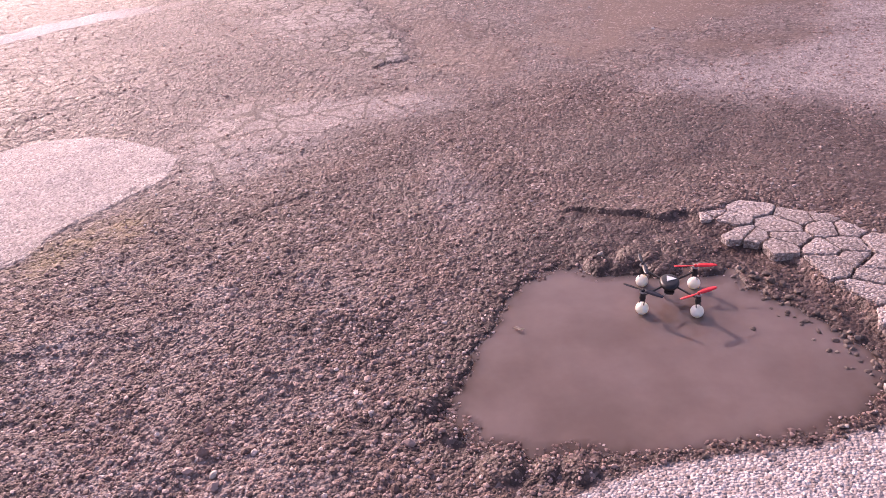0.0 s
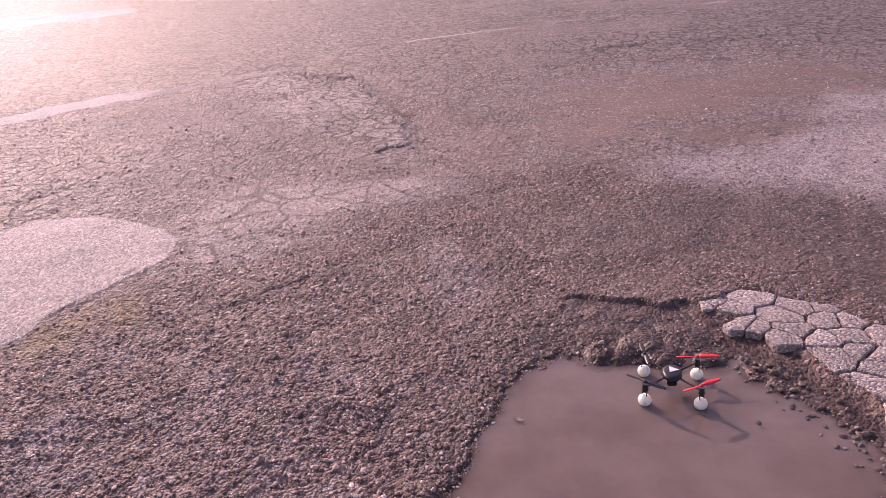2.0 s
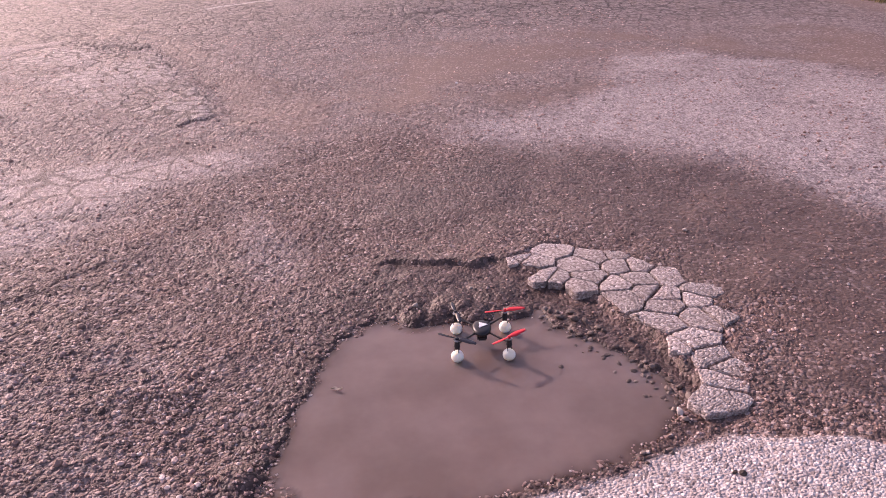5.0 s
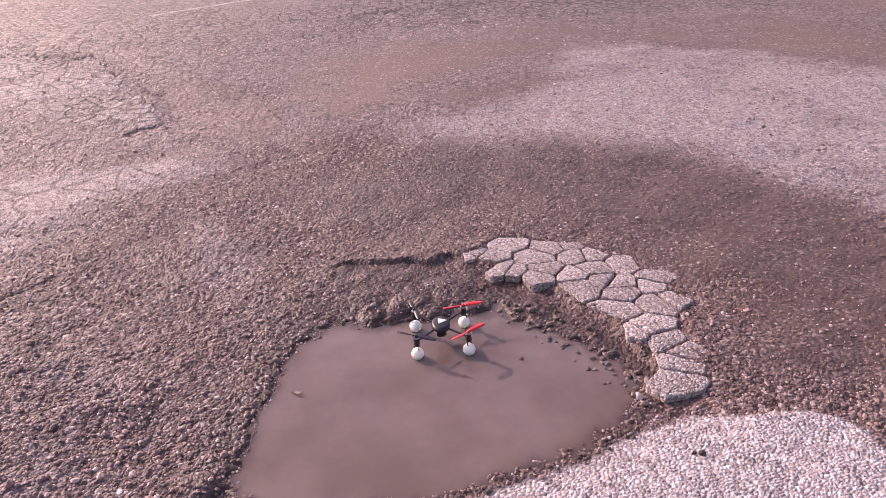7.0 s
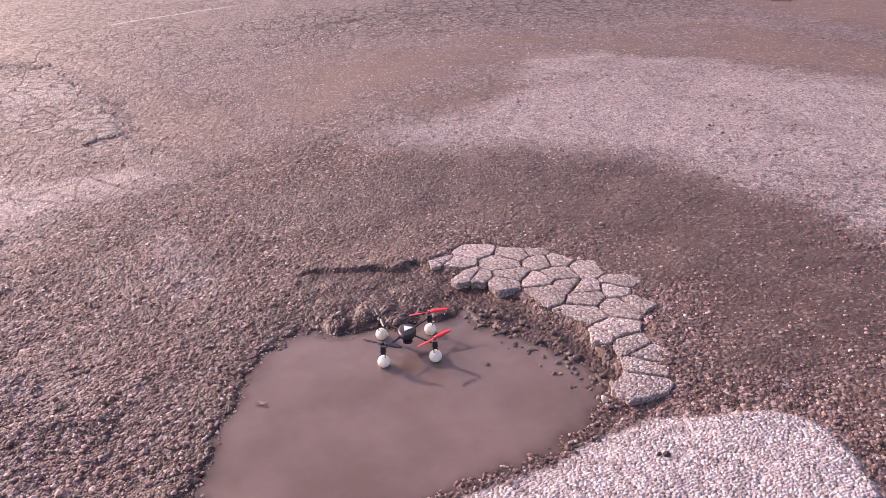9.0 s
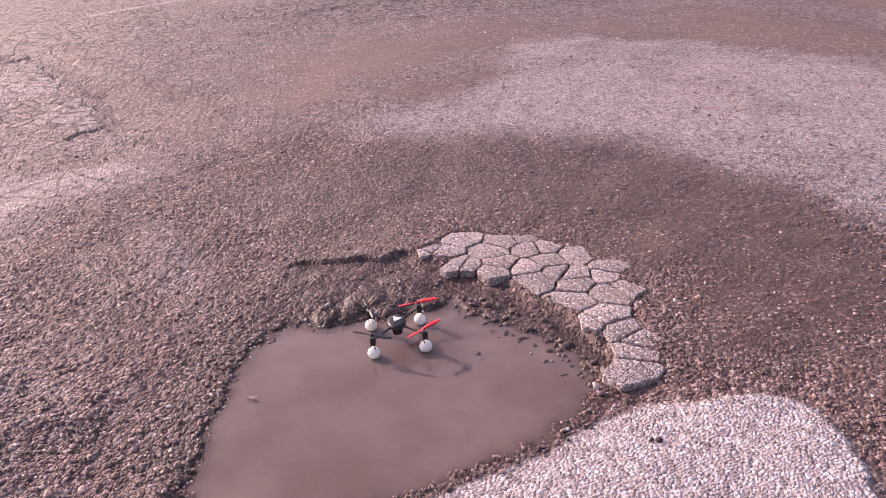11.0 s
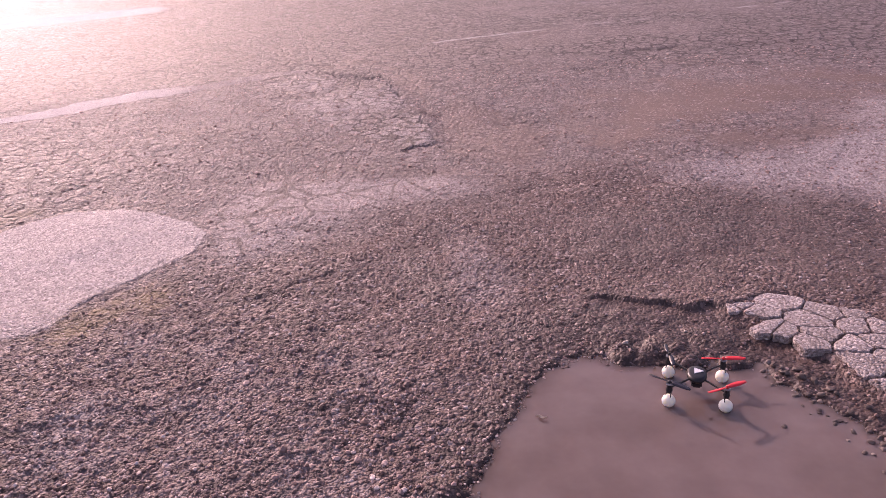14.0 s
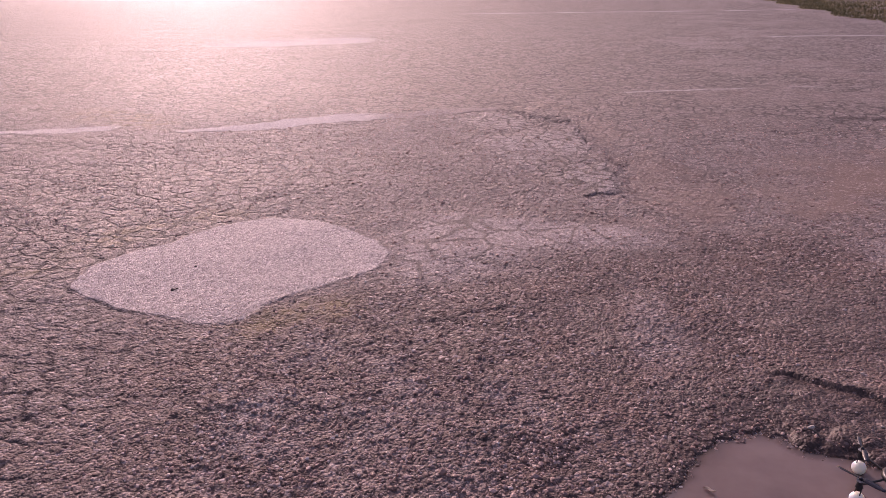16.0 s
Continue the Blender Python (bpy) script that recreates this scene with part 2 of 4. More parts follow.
PIT = curve([(0.36, 2.60), (0.43, 2.595), (0.53, 2.553), (0.61, 2.515), (0.70, 2.475), (0.80, 2.455), (0.85, 2.40), (0.89, 2.31), (0.94, 2.245), (0.995, 2.15), (1.02, 2.06), (1.035, 1.97),
             (1.082, 1.90), (1.095, 1.81), (1.10, 1.735), (1.08, 1.66), (1.092, 1.60), (1.098, 1.54), (1.063, 1.468), (1.02, 1.405), (0.92, 1.35), (0.58, 1.30), (0.30, 1.26), (0.0, 1.28), (-0.16, 1.42),
             (-0.18, 1.62), (-0.08, 1.9), (0.08, 2.2), (0.24, 2.5)])
BROKEN = curve([(0.80, 2.47), (0.937, 2.555), (1.065, 2.585), (1.192, 2.50), (1.297, 2.42), (1.369, 2.33), (1.437, 2.22), (1.43, 2.022), (1.41, 1.895), (1.36, 1.757), (1.31, 1.633), (1.24, 1.507), (1.18, 1.389), (1.06, 1.375),
                (1.07, 1.46), (1.105, 1.54), (1.10, 1.60), (1.085, 1.66), (1.107, 1.735), (1.102, 1.81), (1.09, 1.89), (1.045, 1.965), (1.03, 2.06), (1.0, 2.155), (0.945, 2.25), (0.90, 2.315), (0.86, 2.41)])
NEAR_PATCH = curve([(0.15, 1.18), (0.30, 1.255), (0.44, 1.295), (0.70, 1.315), (0.93, 1.36), (1.07, 1.36), (1.22, 1.315), (1.35, 1.27), (1.44, 1.19), (1.45, 1.08), (1.38, 0.9), (1.2, 0.72), (0.7, 0.62), (0.25, 0.8), (0.12, 1.0)])
LEFT_PATCH = curve([(-2.71, 2.67), (-2.75, 3.01), (-2.63, 3.32), (-2.5, 3.67), (-2.31, 3.86), (-2.06, 3.9), (-1.75, 3.76), (-1.44, 3.52), (-1.38, 3.24), (-1.5, 3.02), (-1.68, 2.76), (-1.71, 2.56), (-1.84, 2.46), (-2.09, 2.46), (-2.36, 2.51)])
GREY = curve([(0.95, 3.88), (1.26, 4.3), (1.66, 4.43), (2.14, 4.64), (2.85, 5.6), (3.43, 5.32), (3.9, 5.0), (4.05, 4.6), (4.15, 4.1), (4.25, 3.6), (4.1, 2.6), (3.5, 1.8), (2.7, 1.7), (2.43, 2.0), (2.36, 2.35), (2.3, 2.62), (2.28, 3.0), (2.12, 3.3), (1.9, 3.5), (1.65, 3.7), (1.3, 3.72)])
DARK = curve([(0.3, 3.1), (0.62, 3.45), (0.95, 3.65), (1.38, 3.72), (1.71, 3.68), (1.94, 3.45), (2.2, 3.2), (2.34, 2.6), (2.42, 2.1), (2.2, 1.5), (1.71, 1.15), (1.48, 1.27), (1.3, 1.4), (1.5, 1.75), (1.5, 2.1), (1.3, 2.5), (1.0, 2.75), (0.6, 2.75)])
MUD_FAR = curve([(0.5, 5.0), (0.95, 6.3), (1.45, 6.7), (2.14, 6.4), (2.9, 6.8), (3.4, 6.2), (3.4, 5.85), (2.6, 5.36), (2.17, 4.8), (1.7, 4.56), (1.3, 4.45), (0.95, 4.5)])
MUD_RIGHT = curve([(4.6, 6.2), (4.95, 5.8), (5.05, 5.2), (5.2, 4.4), (4.9, 3.2), (4.35, 3.0), (4.3, 3.6), (4.2, 4.1), (4.12, 4.75), (3.5, 5.45), (3.6, 6.0)])
MUD_VERGE = curve([(6.1, 8.5), (5.9, 7.0), (5.85, 5.6), (5.9, 4.8), (6.3, 3.0), (7.6, 3.0), (7.4, 6.5), (6.6, 8.6)])
GRAVEL = curve([(-1.55, 0.9), (-1.72, 1.4), (-1.82, 1.8), (-1.95, 2.3), (-1.66, 2.5), (-1.43, 2.86), (-1.2, 3.0), (-0.79, 3.28), (-0.5, 3.66), (-0.25, 3.84), (0.19, 4.2), (0.7, 4.35), (1.1, 4.0), (1.5, 3.75), (1.9, 3.5), (2.3, 2.9), (2.45, 2.0), (2.1, 1.2), (1.5, 0.7), (0.0, 0.5), (-1.0, 0.6)])
COARSE = curve([(-1.45, 2.42), (-1.2, 2.52), (-0.8, 2.4), (-0.5, 2.2), (-0.3, 1.95), (-0.12, 1.72), (-0.18, 1.45), (-0.2, 1.1), (-0.9, 1.0), (-1.35, 1.6)])
SMOOTH = curve([(-1.4, 3.55), (-1.45, 3.95), (-1.28, 4.2), (-0.93, 4.22), (-0.59, 4.2), (-0.27, 4.22), (0.04, 3.95), (-0.24, 3.75), (-0.53, 3.7), (-0.81, 3.35), (-0.98, 3.15), (-1.24, 3.1)])
SLAB = curve([(-1.9, 8.2), (-1.55, 8.0), (-1.02, 7.57), (-0.74, 6.77), (-0.59, 6.06), (-0.44, 5.79), (-0.36, 5.33), (-0.31, 5.11), (-0.485, 4.98), (-0.85, 5.3), (-1.4, 6.0), (-1.95, 6.9), (-2.15, 7.7)])
SLAB_EAST = curve([(-1.81, 8.56), (-1.06, 8.02), (-0.69, 6.96), (-0.43, 5.95), (-0.29, 5.3), (-0.25, 4.87), (0.0, 4.6), (0.24, 4.50), (0.42, 4.9), (0.25, 5.6), (-0.1, 6.2), (-0.45, 7.2), (-0.9, 8.2), (-1.5, 9.0)])
HOLE = curve([(-0.50, 4.98), (-0.40, 5.02), (-0.31, 5.11), (-0.30, 4.98), (-0.36, 4.86), (-0.44, 4.78), (-0.51, 4.85)])
LEFT_CRACKED = curve([(-1.68, 1.0), (-1.84, 1.6), (-1.92, 2.1), (-2.2, 2.42), (-2.8, 2.6), (-2.95, 3.1), (-3.1, 3.9), (-3.7, 4.4), (-4.6, 4.0), (-3.3, 2.6), (-2.6, 1.7), (-2.2, 1.0)])
STRIP = curve([(-4.59, 6.23), (-3.89, 6.60), (-3.25, 7.09), (-2.75, 7.42), (-2.0, 8.05), (-1.85, 8.45), (-2.35, 8.2), (-2.85, 7.75), (-3.4, 7.58), (-3.87, 7.1), (-4.3, 6.6)])
STRIP_WEST = curve([(-6.17, 5.72), (-5.72, 5.88), (-5.25, 6.17), (-5.38, 6.35), (-5.9, 6.1), (-6.27, 5.82)])
# smooth far asphalt, its sun glare put into the colour as a pale patch
GLARE_FAR = curve([(-9.2, 18.6), (-7.94, 19.4), (-7.24, 18.04), (-8.05, 16.83), (-9.47, 15.95), (-10.75, 16.8)])
MOSS_A = curve([(-1.66, 2.42), (-1.5, 2.5), (-1.3, 2.75), (-1.45, 2.85), (-1.65, 2.6)])
MOSS_B = curve([(-2.9, 2.7), (-2.85, 3.2), (-2.7, 3.6), (-2.45, 3.95), (-2.75, 3.9), (-3.1, 3.4), (-3.15, 2.8)])


# long open seams in the asphalt, and the slab's east edge with its shadow painted as dark seams: ends and half width
SEAMS_AND_EDGE_SHADE = [(0.54, 7.5, 0.95, 7.4, 0.10), (0.2, 7.0, 0.6, 7.45, 0.05), (1.5, 8.4, 2.0, 8.4, 0.08), (2.0, 8.4, 2.95, 8.4, 0.12), (2.95, 8.4, 4.1, 8.2, 0.06),
         (-1.9, 8.5, -2.8, 7.75, 0.035), (-2.8, 7.75, -4.2, 7.1, 0.03), (-4.2, 7.1, -6.2, 5.7, 0.03), (-1.4, 3.5, -1.62, 2.7, 0.010), (-1.42, 3.55, -1.2, 4.0, 0.012),
         (-9.0, 16.2, -12.0, 13.6, 0.06), (-2.1, 8.6, -1.3, 8.9, 0.10), (-1.9, 8.25, -1.02, 7.62, 0.05), (-1.02, 7.6, -0.72, 6.77, 0.035),
         (-0.72, 6.77, -0.56, 6.06, 0.03), (-0.56, 6.06, -0.41, 5.79, 0.03), (-0.41, 5.79, -0.30, 5.15, 0.03), (1.27, 3.95, 2.0, 4.25, 0.02), (2.0, 4.25, 2.5, 5.0, 0.02)]

# lumps of mud and gravel that stand out of the shore: x, y, radius, height
CLUMPS = [(0.42, 2.21, 0.045, 0.020), (0.49, 2.20, 0.04, 0.016), (0.61, 2.17, 0.06, 0.020), (0.56, 2.24, 0.07, 0.018), (0.76, 2.14, 0.04, 0.014),
          (-0.11, 1.43, 0.045, 0.022), (0.03, 1.31, 0.055, 0.022), (0.14, 1.30, 0.035, 0.018), (0.21, 1.29, 0.045, 0.022), (-0.16, 1.56, 0.05, 0.018)]


def hash2(i, j, seed):
    """Even numbers in 0..1 for whole-number places."""
    n = (i.astype(np.int64) * 374761393 + j.astype(np.int64) * 668265263 + seed * 974634777) & 0xFFFFFFFF
    n = ((n ^ (n >> 13)) * 1274126177) & 0xFFFFFFFF
    return ((n ^ (n >> 16)) & 0xFFFFFF) / float(0xFFFFFF)


def value(x, y, seed):
    i, j = np.floor(x), np.floor(y)
    u, v = x - i, y - j
    u, v = u * u * (3 - 2 * u), v * v * (3 - 2 * v)
    a, b = hash2(i, j, seed), hash2(i + 1, j, seed)
    c, d = hash2(i, j + 1, seed), hash2(i + 1, j + 1, seed)
    return (a + (b - a) * u) * (1 - v) + (c + (d - c) * u) * v - 0.5


def fbm(x, y, scale, seed, octaves=4):
    s, amp = 0.0, 1.0
    for k in range(octaves):
        s = s + amp * value(x * scale + 17.3 * k, y * scale - 9.1 * k, seed + k)
        scale, amp = scale * 2.03, amp * 0.5
    return s


def cells(x, y, size, seed, second=False):
    """Distance to the nearest scattered point (and to the next), in metres, with that point's own random number."""
    gx, gy = np.floor(x / size), np.floor(y / size)
    f1, f2, pick = np.full(x.shape, 9.0), np.full(x.shape, 9.0), np.zeros(x.shape)
    for dx in (-1, 0, 1):
        for dy in (-1, 0, 1):
            i, j = gx + dx, gy + dy
            d = np.hypot((i + hash2(i, j, seed)) * size - x, (j + hash2(i, j, seed + 7)) * size - y)
            if second:
                f2 = np.minimum(f2, np.maximum(f1, d))
            near = d < f1
            pick = np.where(near, hash2(i, j, seed + 13), pick)
            f1 = np.where(near, d, f1)
    return f1, f2, pick


def side(outline, x, y, reach=0.42):
    """Distance to a closed outline, negative inside."""
    d = np.full(x.shape, reach)
    lo, hi = outline.min(0) - reach, outline.max(0) + reach
    k = np.nonzero((x > lo[0]) & (x < hi[0]) & (y > lo[1]) & (y < hi[1]))[0]
    px, py = x[k], y[k]
    best, inside = np.full(px.shape, reach), np.zeros(px.shape, bool)
    for (ax, ay), (bx, by) in zip(outline, np.roll(outline, -1, 0)):
        ex, ey = bx - ax, by - ay
        if ex * ex + ey * ey < 1e-12:
            continue
        t = np.clip(((px - ax) * ex + (py - ay) * ey) / (ex * ex + ey * ey), 0, 1)
        best = np.minimum(best, np.hypot(px - ax - t * ex, py - ay - t * ey))
        if ay != by:
            inside ^= ((ay > py) != (by > py)) & (px < ax + (py - ay) * ex / ey)
    d[k] = np.where(inside, -best, best)
    return d


def soft(d, width):
    """1 inside an outline, 0 outside, over a width."""
    t = np.clip(0.5 - d / (2 * width), 0, 1)
    return t * t * (3 - 2 * t)


def terrain(x, y, grit=True):
    """Height of the ground and the masks of what it is made of, painted haze and edge shade included."""
    ragged = fbm(x, y, 9.0, 3) * 0.06
    fine = fbm(x, y, 45.0, 5, 3)
    wobble = ragged + fine * 0.014
    reach = np.hypot(x, y)
    near = np.clip(1.6 - reach / 9.0, 0.15, 1) * np.clip(0.2 + y, 0.1, 1)
    h = 0.030 * fbm(x, y, 0.55, 11) + 0.010 * fbm(x, y, 3.0, 21)
    h = h * np.clip((np.abs(side(POOL, x, y, 0.8)) - 0.1) / 0.7, 0, 1)

    gravel = soft(side(GRAVEL, x, y) + 3.5 * wobble, 0.30)
    coarse = soft(side(COARSE, x, y) + 2.5 * wobble, 0.12) * (0.7 + 0.8 * fbm(x, y, 3.0, 71))
    coarse = np.clip(coarse, 0, 1)
    left_patch = soft(side(LEFT_PATCH, x, y) + wobble * 0.45, 0.012)
    near_patch = soft(side(NEAR_PATCH, x, y) + wobble * 0.5, 0.014)
    blot = fbm(x, y, 2.3, 301, 3)
    grey = soft(side(GREY, x, y) + 3.0 * wobble + 0.22 * blot, 0.16)
    smooth = soft(side(SMOOTH, x, y) + 2.0 * wobble, 0.10)
    strip = np.maximum(soft(np.minimum(side(STRIP, x, y), side(STRIP_WEST, x, y)) + wobble, 0.03), soft(side(GLARE_FAR, x, y) + wobble, 0.2))
    dark = soft(side(DARK, x, y) + 3.0 * wobble - 0.20 * blot, 0.20)
    mud = np.maximum(soft(side(MUD_FAR, x, y) + 4.0 * wobble, 0.25), soft(side(MUD_RIGHT, x, y) + 3.0 * wobble, 0.14))
    mud = mud * np.clip(0.75 + 1.6 * fbm(x, y, 2.2, 161), 0.1, 1)
    mud = np.maximum(mud, soft(side(MUD_VERGE, x, y) + 3.0 * wobble, 0.2))
    moss = np.maximum(soft(side(MOSS_A, x, y) + 2 * wobble, 0.1), soft(side(MOSS_B, x, y) + 2 * wobble, 0.15))
    moss = np.maximum(moss, 0.8 * soft(np.hypot((x + 5.6) / 1.1, (y - 6.75 + 0.4 * (x + 5.6)) / 0.5) - 0.8, 0.3))
    moss = moss * np.clip(0.6 + 1.5 * fbm(x, y, 14, 91), 0, 1)
    moss = np.maximum(moss, np.clip((x - 6.5 - 1.2 * fbm(x, y, 0.5, 93)) / 0.8, 0, 1) * np.clip((y - 12) / 6, 0, 1))
    broken = soft(side(BROKEN, x, y) + 0.035, 0.02)
    left_cracked = soft(side(LEFT_CRACKED, x, y) + 0.05, 0.04)
    slab = soft(side(SLAB, x, y) + wobble, 0.05) * np.clip((x + 2.1 + 1.2 * blot) / 0.7 + 0.55 * np.clip(6.5 - y, 0, 1.5), 0, 1)

    # cracks of the old asphalt, wandering and uneven
    wx, wy = x + 0.05 * fbm(x, y, 6, 31), y + 0.05 * fbm(x, y, 6, 41)
    a1, a2, apick = cells(wx, wy, 0.125, 51, True)
    b1, b2, bpick = cells(wx, wy, 0.28, 61, True)
    wide = 0.0035 + 0.006 * np.clip(0.5 + fbm(x, y, 1.1, 81), 0, 1) + 0.0018 * np.clip(reach - 3, 0, 14)
    asphalt = (1 - gravel) * (1 - left_patch) * (1 - near_patch) * (1 - mud)
    spread = np.clip(0.75 + 2.0 * fbm(x, y, 0.8, 85), 0.15, 1)
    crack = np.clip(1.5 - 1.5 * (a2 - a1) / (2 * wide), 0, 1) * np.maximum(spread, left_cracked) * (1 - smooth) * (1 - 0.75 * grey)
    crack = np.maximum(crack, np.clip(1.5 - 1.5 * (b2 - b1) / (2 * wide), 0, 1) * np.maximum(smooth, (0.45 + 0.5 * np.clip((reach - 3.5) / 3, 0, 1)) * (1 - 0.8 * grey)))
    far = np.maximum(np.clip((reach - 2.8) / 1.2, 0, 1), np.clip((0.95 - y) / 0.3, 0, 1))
    whole = asphalt * (1 - broken) * (1 - strip)
    strong = np.maximum(np.maximum(np.clip((-x - 2.1) / 0.8, 0, 1) * np.clip((6.5 - y) / 1.5, 0, 1), slab), np.clip((y - 6.0) / 2.0, 0, 1))
    web = (0.48 + 0.52 * strong) * whole * far * np.clip(1.6 * spread - 0.75 + 0.8 * np.clip(0.5 - x, 0, 1) + 0.7 * np.clip((y - 6) / 2, 0, 1), 0.50, 1) * (1 - 0.6 * grey) * (1 - 0.9 * smooth)
    join = whole * smooth
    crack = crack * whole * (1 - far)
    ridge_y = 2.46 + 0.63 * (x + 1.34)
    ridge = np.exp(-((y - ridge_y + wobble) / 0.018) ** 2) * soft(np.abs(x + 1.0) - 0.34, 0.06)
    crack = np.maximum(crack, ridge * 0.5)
    # dark lines: open seams, and the painted shadow along the slab's east edge
    for x0, y0, x1, y1, half in SEAMS_AND_EDGE_SHADE:
        ex, ey = x1 - x0, y1 - y0
        k = np.nonzero((x > min(x0, x1) - 0.3) & (x < max(x0, x1) + 0.3) & (y > min(y0, y1) - 0.3) & (y < max(y0, y1) + 0.3))[0]
        px, py, stray = x[k] - x0, y[k] - y0, 3.6 * ragged[k]
        t = np.clip((px * ex + py * ey) / (ex * ex + ey * ey), 0, 1)
        open_ = np.clip(1.4 - np.hypot(px - t * ex + stray, py - t * ey + stray) / half, 0, 1) * np.clip(0.7 + 2.0 * fbm(x[k], y[k], 4.0, 171), 0, 1)
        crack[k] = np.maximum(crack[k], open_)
        h[k] -= (0.007 if half > 0.04 else 0.004) * open_
    h = h - 0.008 * crack + (0.004 * (apick - 0.5) + 0.003 * (bpick - 0.5)) * asphalt * (1 - smooth) * near
    h = h + 0.003 * soft(-(y - ridge_y + wobble), 0.02) * soft(np.abs(x + 1.0) - 0.34, 0.1) * soft(np.abs(y - ridge_y) - 0.25, 0.2)

    # the pothole: steep under the broken edge, shallow on the other sides
    dp = side(PIT, x, y) + 0.3 * ragged + 0.016 * fbm(x, y, 22.0, 191, 3)
    dw = side(POOL, x, y, 0.8) + 0.45 * ragged + 0.030 * fbm(x, y, 26.0, 231, 3)
    steep = np.clip((x - 0.30) / 0.14, 0, 1) * np.clip((y - 1.42) / 0.15, 0, 1)
    under = soft(side(BROKEN, x, y) - 0.05, 0.03)
    pit = soft(dp - 0.034 * under + 0.10 * (1 - steep), 0.014 + 0.11 * (1 - steep))
    rim = steep * np.exp(-np.clip(dp, 0, 9) / 0.25) * (dp > 0)
    crest = h + 0.016 * rim
    buried = np.clip((dp - 0.28) / 0.16, 0, 1)
    h = crest - 0.012 * broken * (1 - buried) + 0.010 * near_patch * np.clip(dw / 0.12, 0, 1)
    bank = WATER_Z + 0.003 + (0.05 - 0.004 * steep) * np.clip(dw, 0, 0.36)
    rise = np.clip(dw / 0.40, 0, 1)
    h = steep * (h + (bank - h) * pit) + (1 - steep) * (bank + (h - bank) * rise * rise * (3 - 2 * rise))
    clump = np.clip(fbm(x, y, 7.0, 101) + 0.02, 0, 1)
    h = h + 0.020 * clump * pit * np.clip(dw / 0.05, 0, 1) + 0.010 * clump * coarse
    for cx, cy, cr, ch in CLUMPS:
        k = np.nonzero(np.hypot(x - cx, y - cy) < cr + 0.06)[0]
        px, py, stray = x[k] - cx, y[k] - cy, wobble[k]
        h[k] += ch * np.sqrt(np.clip(1 - (np.hypot(px + 0.3 * stray, py + 0.4 * stray) / cr) ** 2, 0, 1))
        dw[k] = np.maximum(dw[k], 0.6 * (cr - np.hypot(px, py)) + 0.4 * stray)

    # gravel grain: rounded stones pressed into the ground
    g1, _, p1 = cells(x, y, 0.017, 111)
    g2, _, p2 = cells(x, y, 0.034, 121)
    grain = 0.010 * np.sqrt(np.clip(1 - (g1 / 0.011) ** 2, 0, 1)) * p1 ** 1.5
    lumps = 0.016 * np.sqrt(np.clip(1 - (g2 / 0.020) ** 2, 0, 1)) * p2 ** 2
    g3, _, p3 = cells(x, y, 0.027, 181)
    pebbles = 0.0062 * (1 - 0.4 * gravel) * np.sqrt(np.clip(1 - (g3 / 0.017) ** 2, 0, 1)) * (0.3 + 0.7 * p3) * np.clip((reach - 2.2) / 0.9, 0, 1) * np.clip((11 - reach) / 3, 0, 1)
    h = h + grit * pebbles * (1 - 0.85 * mud) * (1 - 0.7 * left_patch) * (1 - 0.5 * smooth) * (1 - 0.25 * web) * np.clip(dp / 0.1, 0, 1)
    loose = np.clip(gravel * (1 - near_patch) * (1 - 0.55 * pit) * (1 - 0.45 * dark) + 0.1 * pit, 0, 1)
    h = h + grit * near * (1 - 0.75 * dark) * (1 - 0.4 * left_cracked) * ((grain + 0.006 * fine) * (0.20 + 0.26 * loose + 0.15 * coarse - 0.12 * mud - 0.08 * left_patch) + lumps * (0.10 * loose + 0.26 * coarse * loose))
    h = h + coarse * (0.008 * fbm(x, y, 11.0, 131, 3) + 0.022 * fbm(x, y, 4.0, 211, 2)) + gravel * 0.016 * fbm(x, y, 3.0, 221, 3) * np.clip(dw / 0.3, 0, 1)
    h = h + 0.005 * left_patch
    worn = soft(side(SLAB, x, y) + 0.5 * wobble, 0.012)
    worn = soft(side(SLAB_EAST, x, y) - 0.03 + 1.5 * wobble, 0.08) * (1 - worn)
    h = h - 0.016 * worn * np.clip(1.3 - side(SLAB, x, y) / 0.3, 0, 1)
    mud = np.clip(mud + worn * np.clip(0.55 + 1.3 * fbm(x, y, 3.0, 163), 0, 0.85), 0, 1)
    hole = soft(side(HOLE, x, y) + wobble, 0.022)
    h = h - 0.016 * hole

    # bed of the pool
    h = np.where(dw > 0.4, h, np.where(dw > 0, np.maximum(h, WATER_Z + 0.002), np.minimum(h, WATER_Z - 0.002 + 0.35 * np.maximum(dw, -0.12))))
    wet = np.clip(0.66 * dark + soft(dw - 0.05, 0.10) + (0.6 + 0.3 * steep) * soft(dp - 0.02 * steep, 0.10) + 0.5 * soft(np.hypot(x - 0.22, y - 2.42) - 0.22 + 2 * wobble, 0.15), 0, 1)
    streak = np.hypot((x + 0.27 + 0.28 * (y - 2.85)) / 0.09, (y - 2.85) / 0.30) + 6 * wobble
    bare = np.hypot((x + 0.06 + 0.20 * (y - 2.85)) / 0.11, (y - 2.85) / 0.38) + 6 * wobble
    wet = np.maximum(wet, 0.55 * np.clip(1.5 - streak, 0, 1))
    wet = wet * (1 - 0.9 * near_patch)
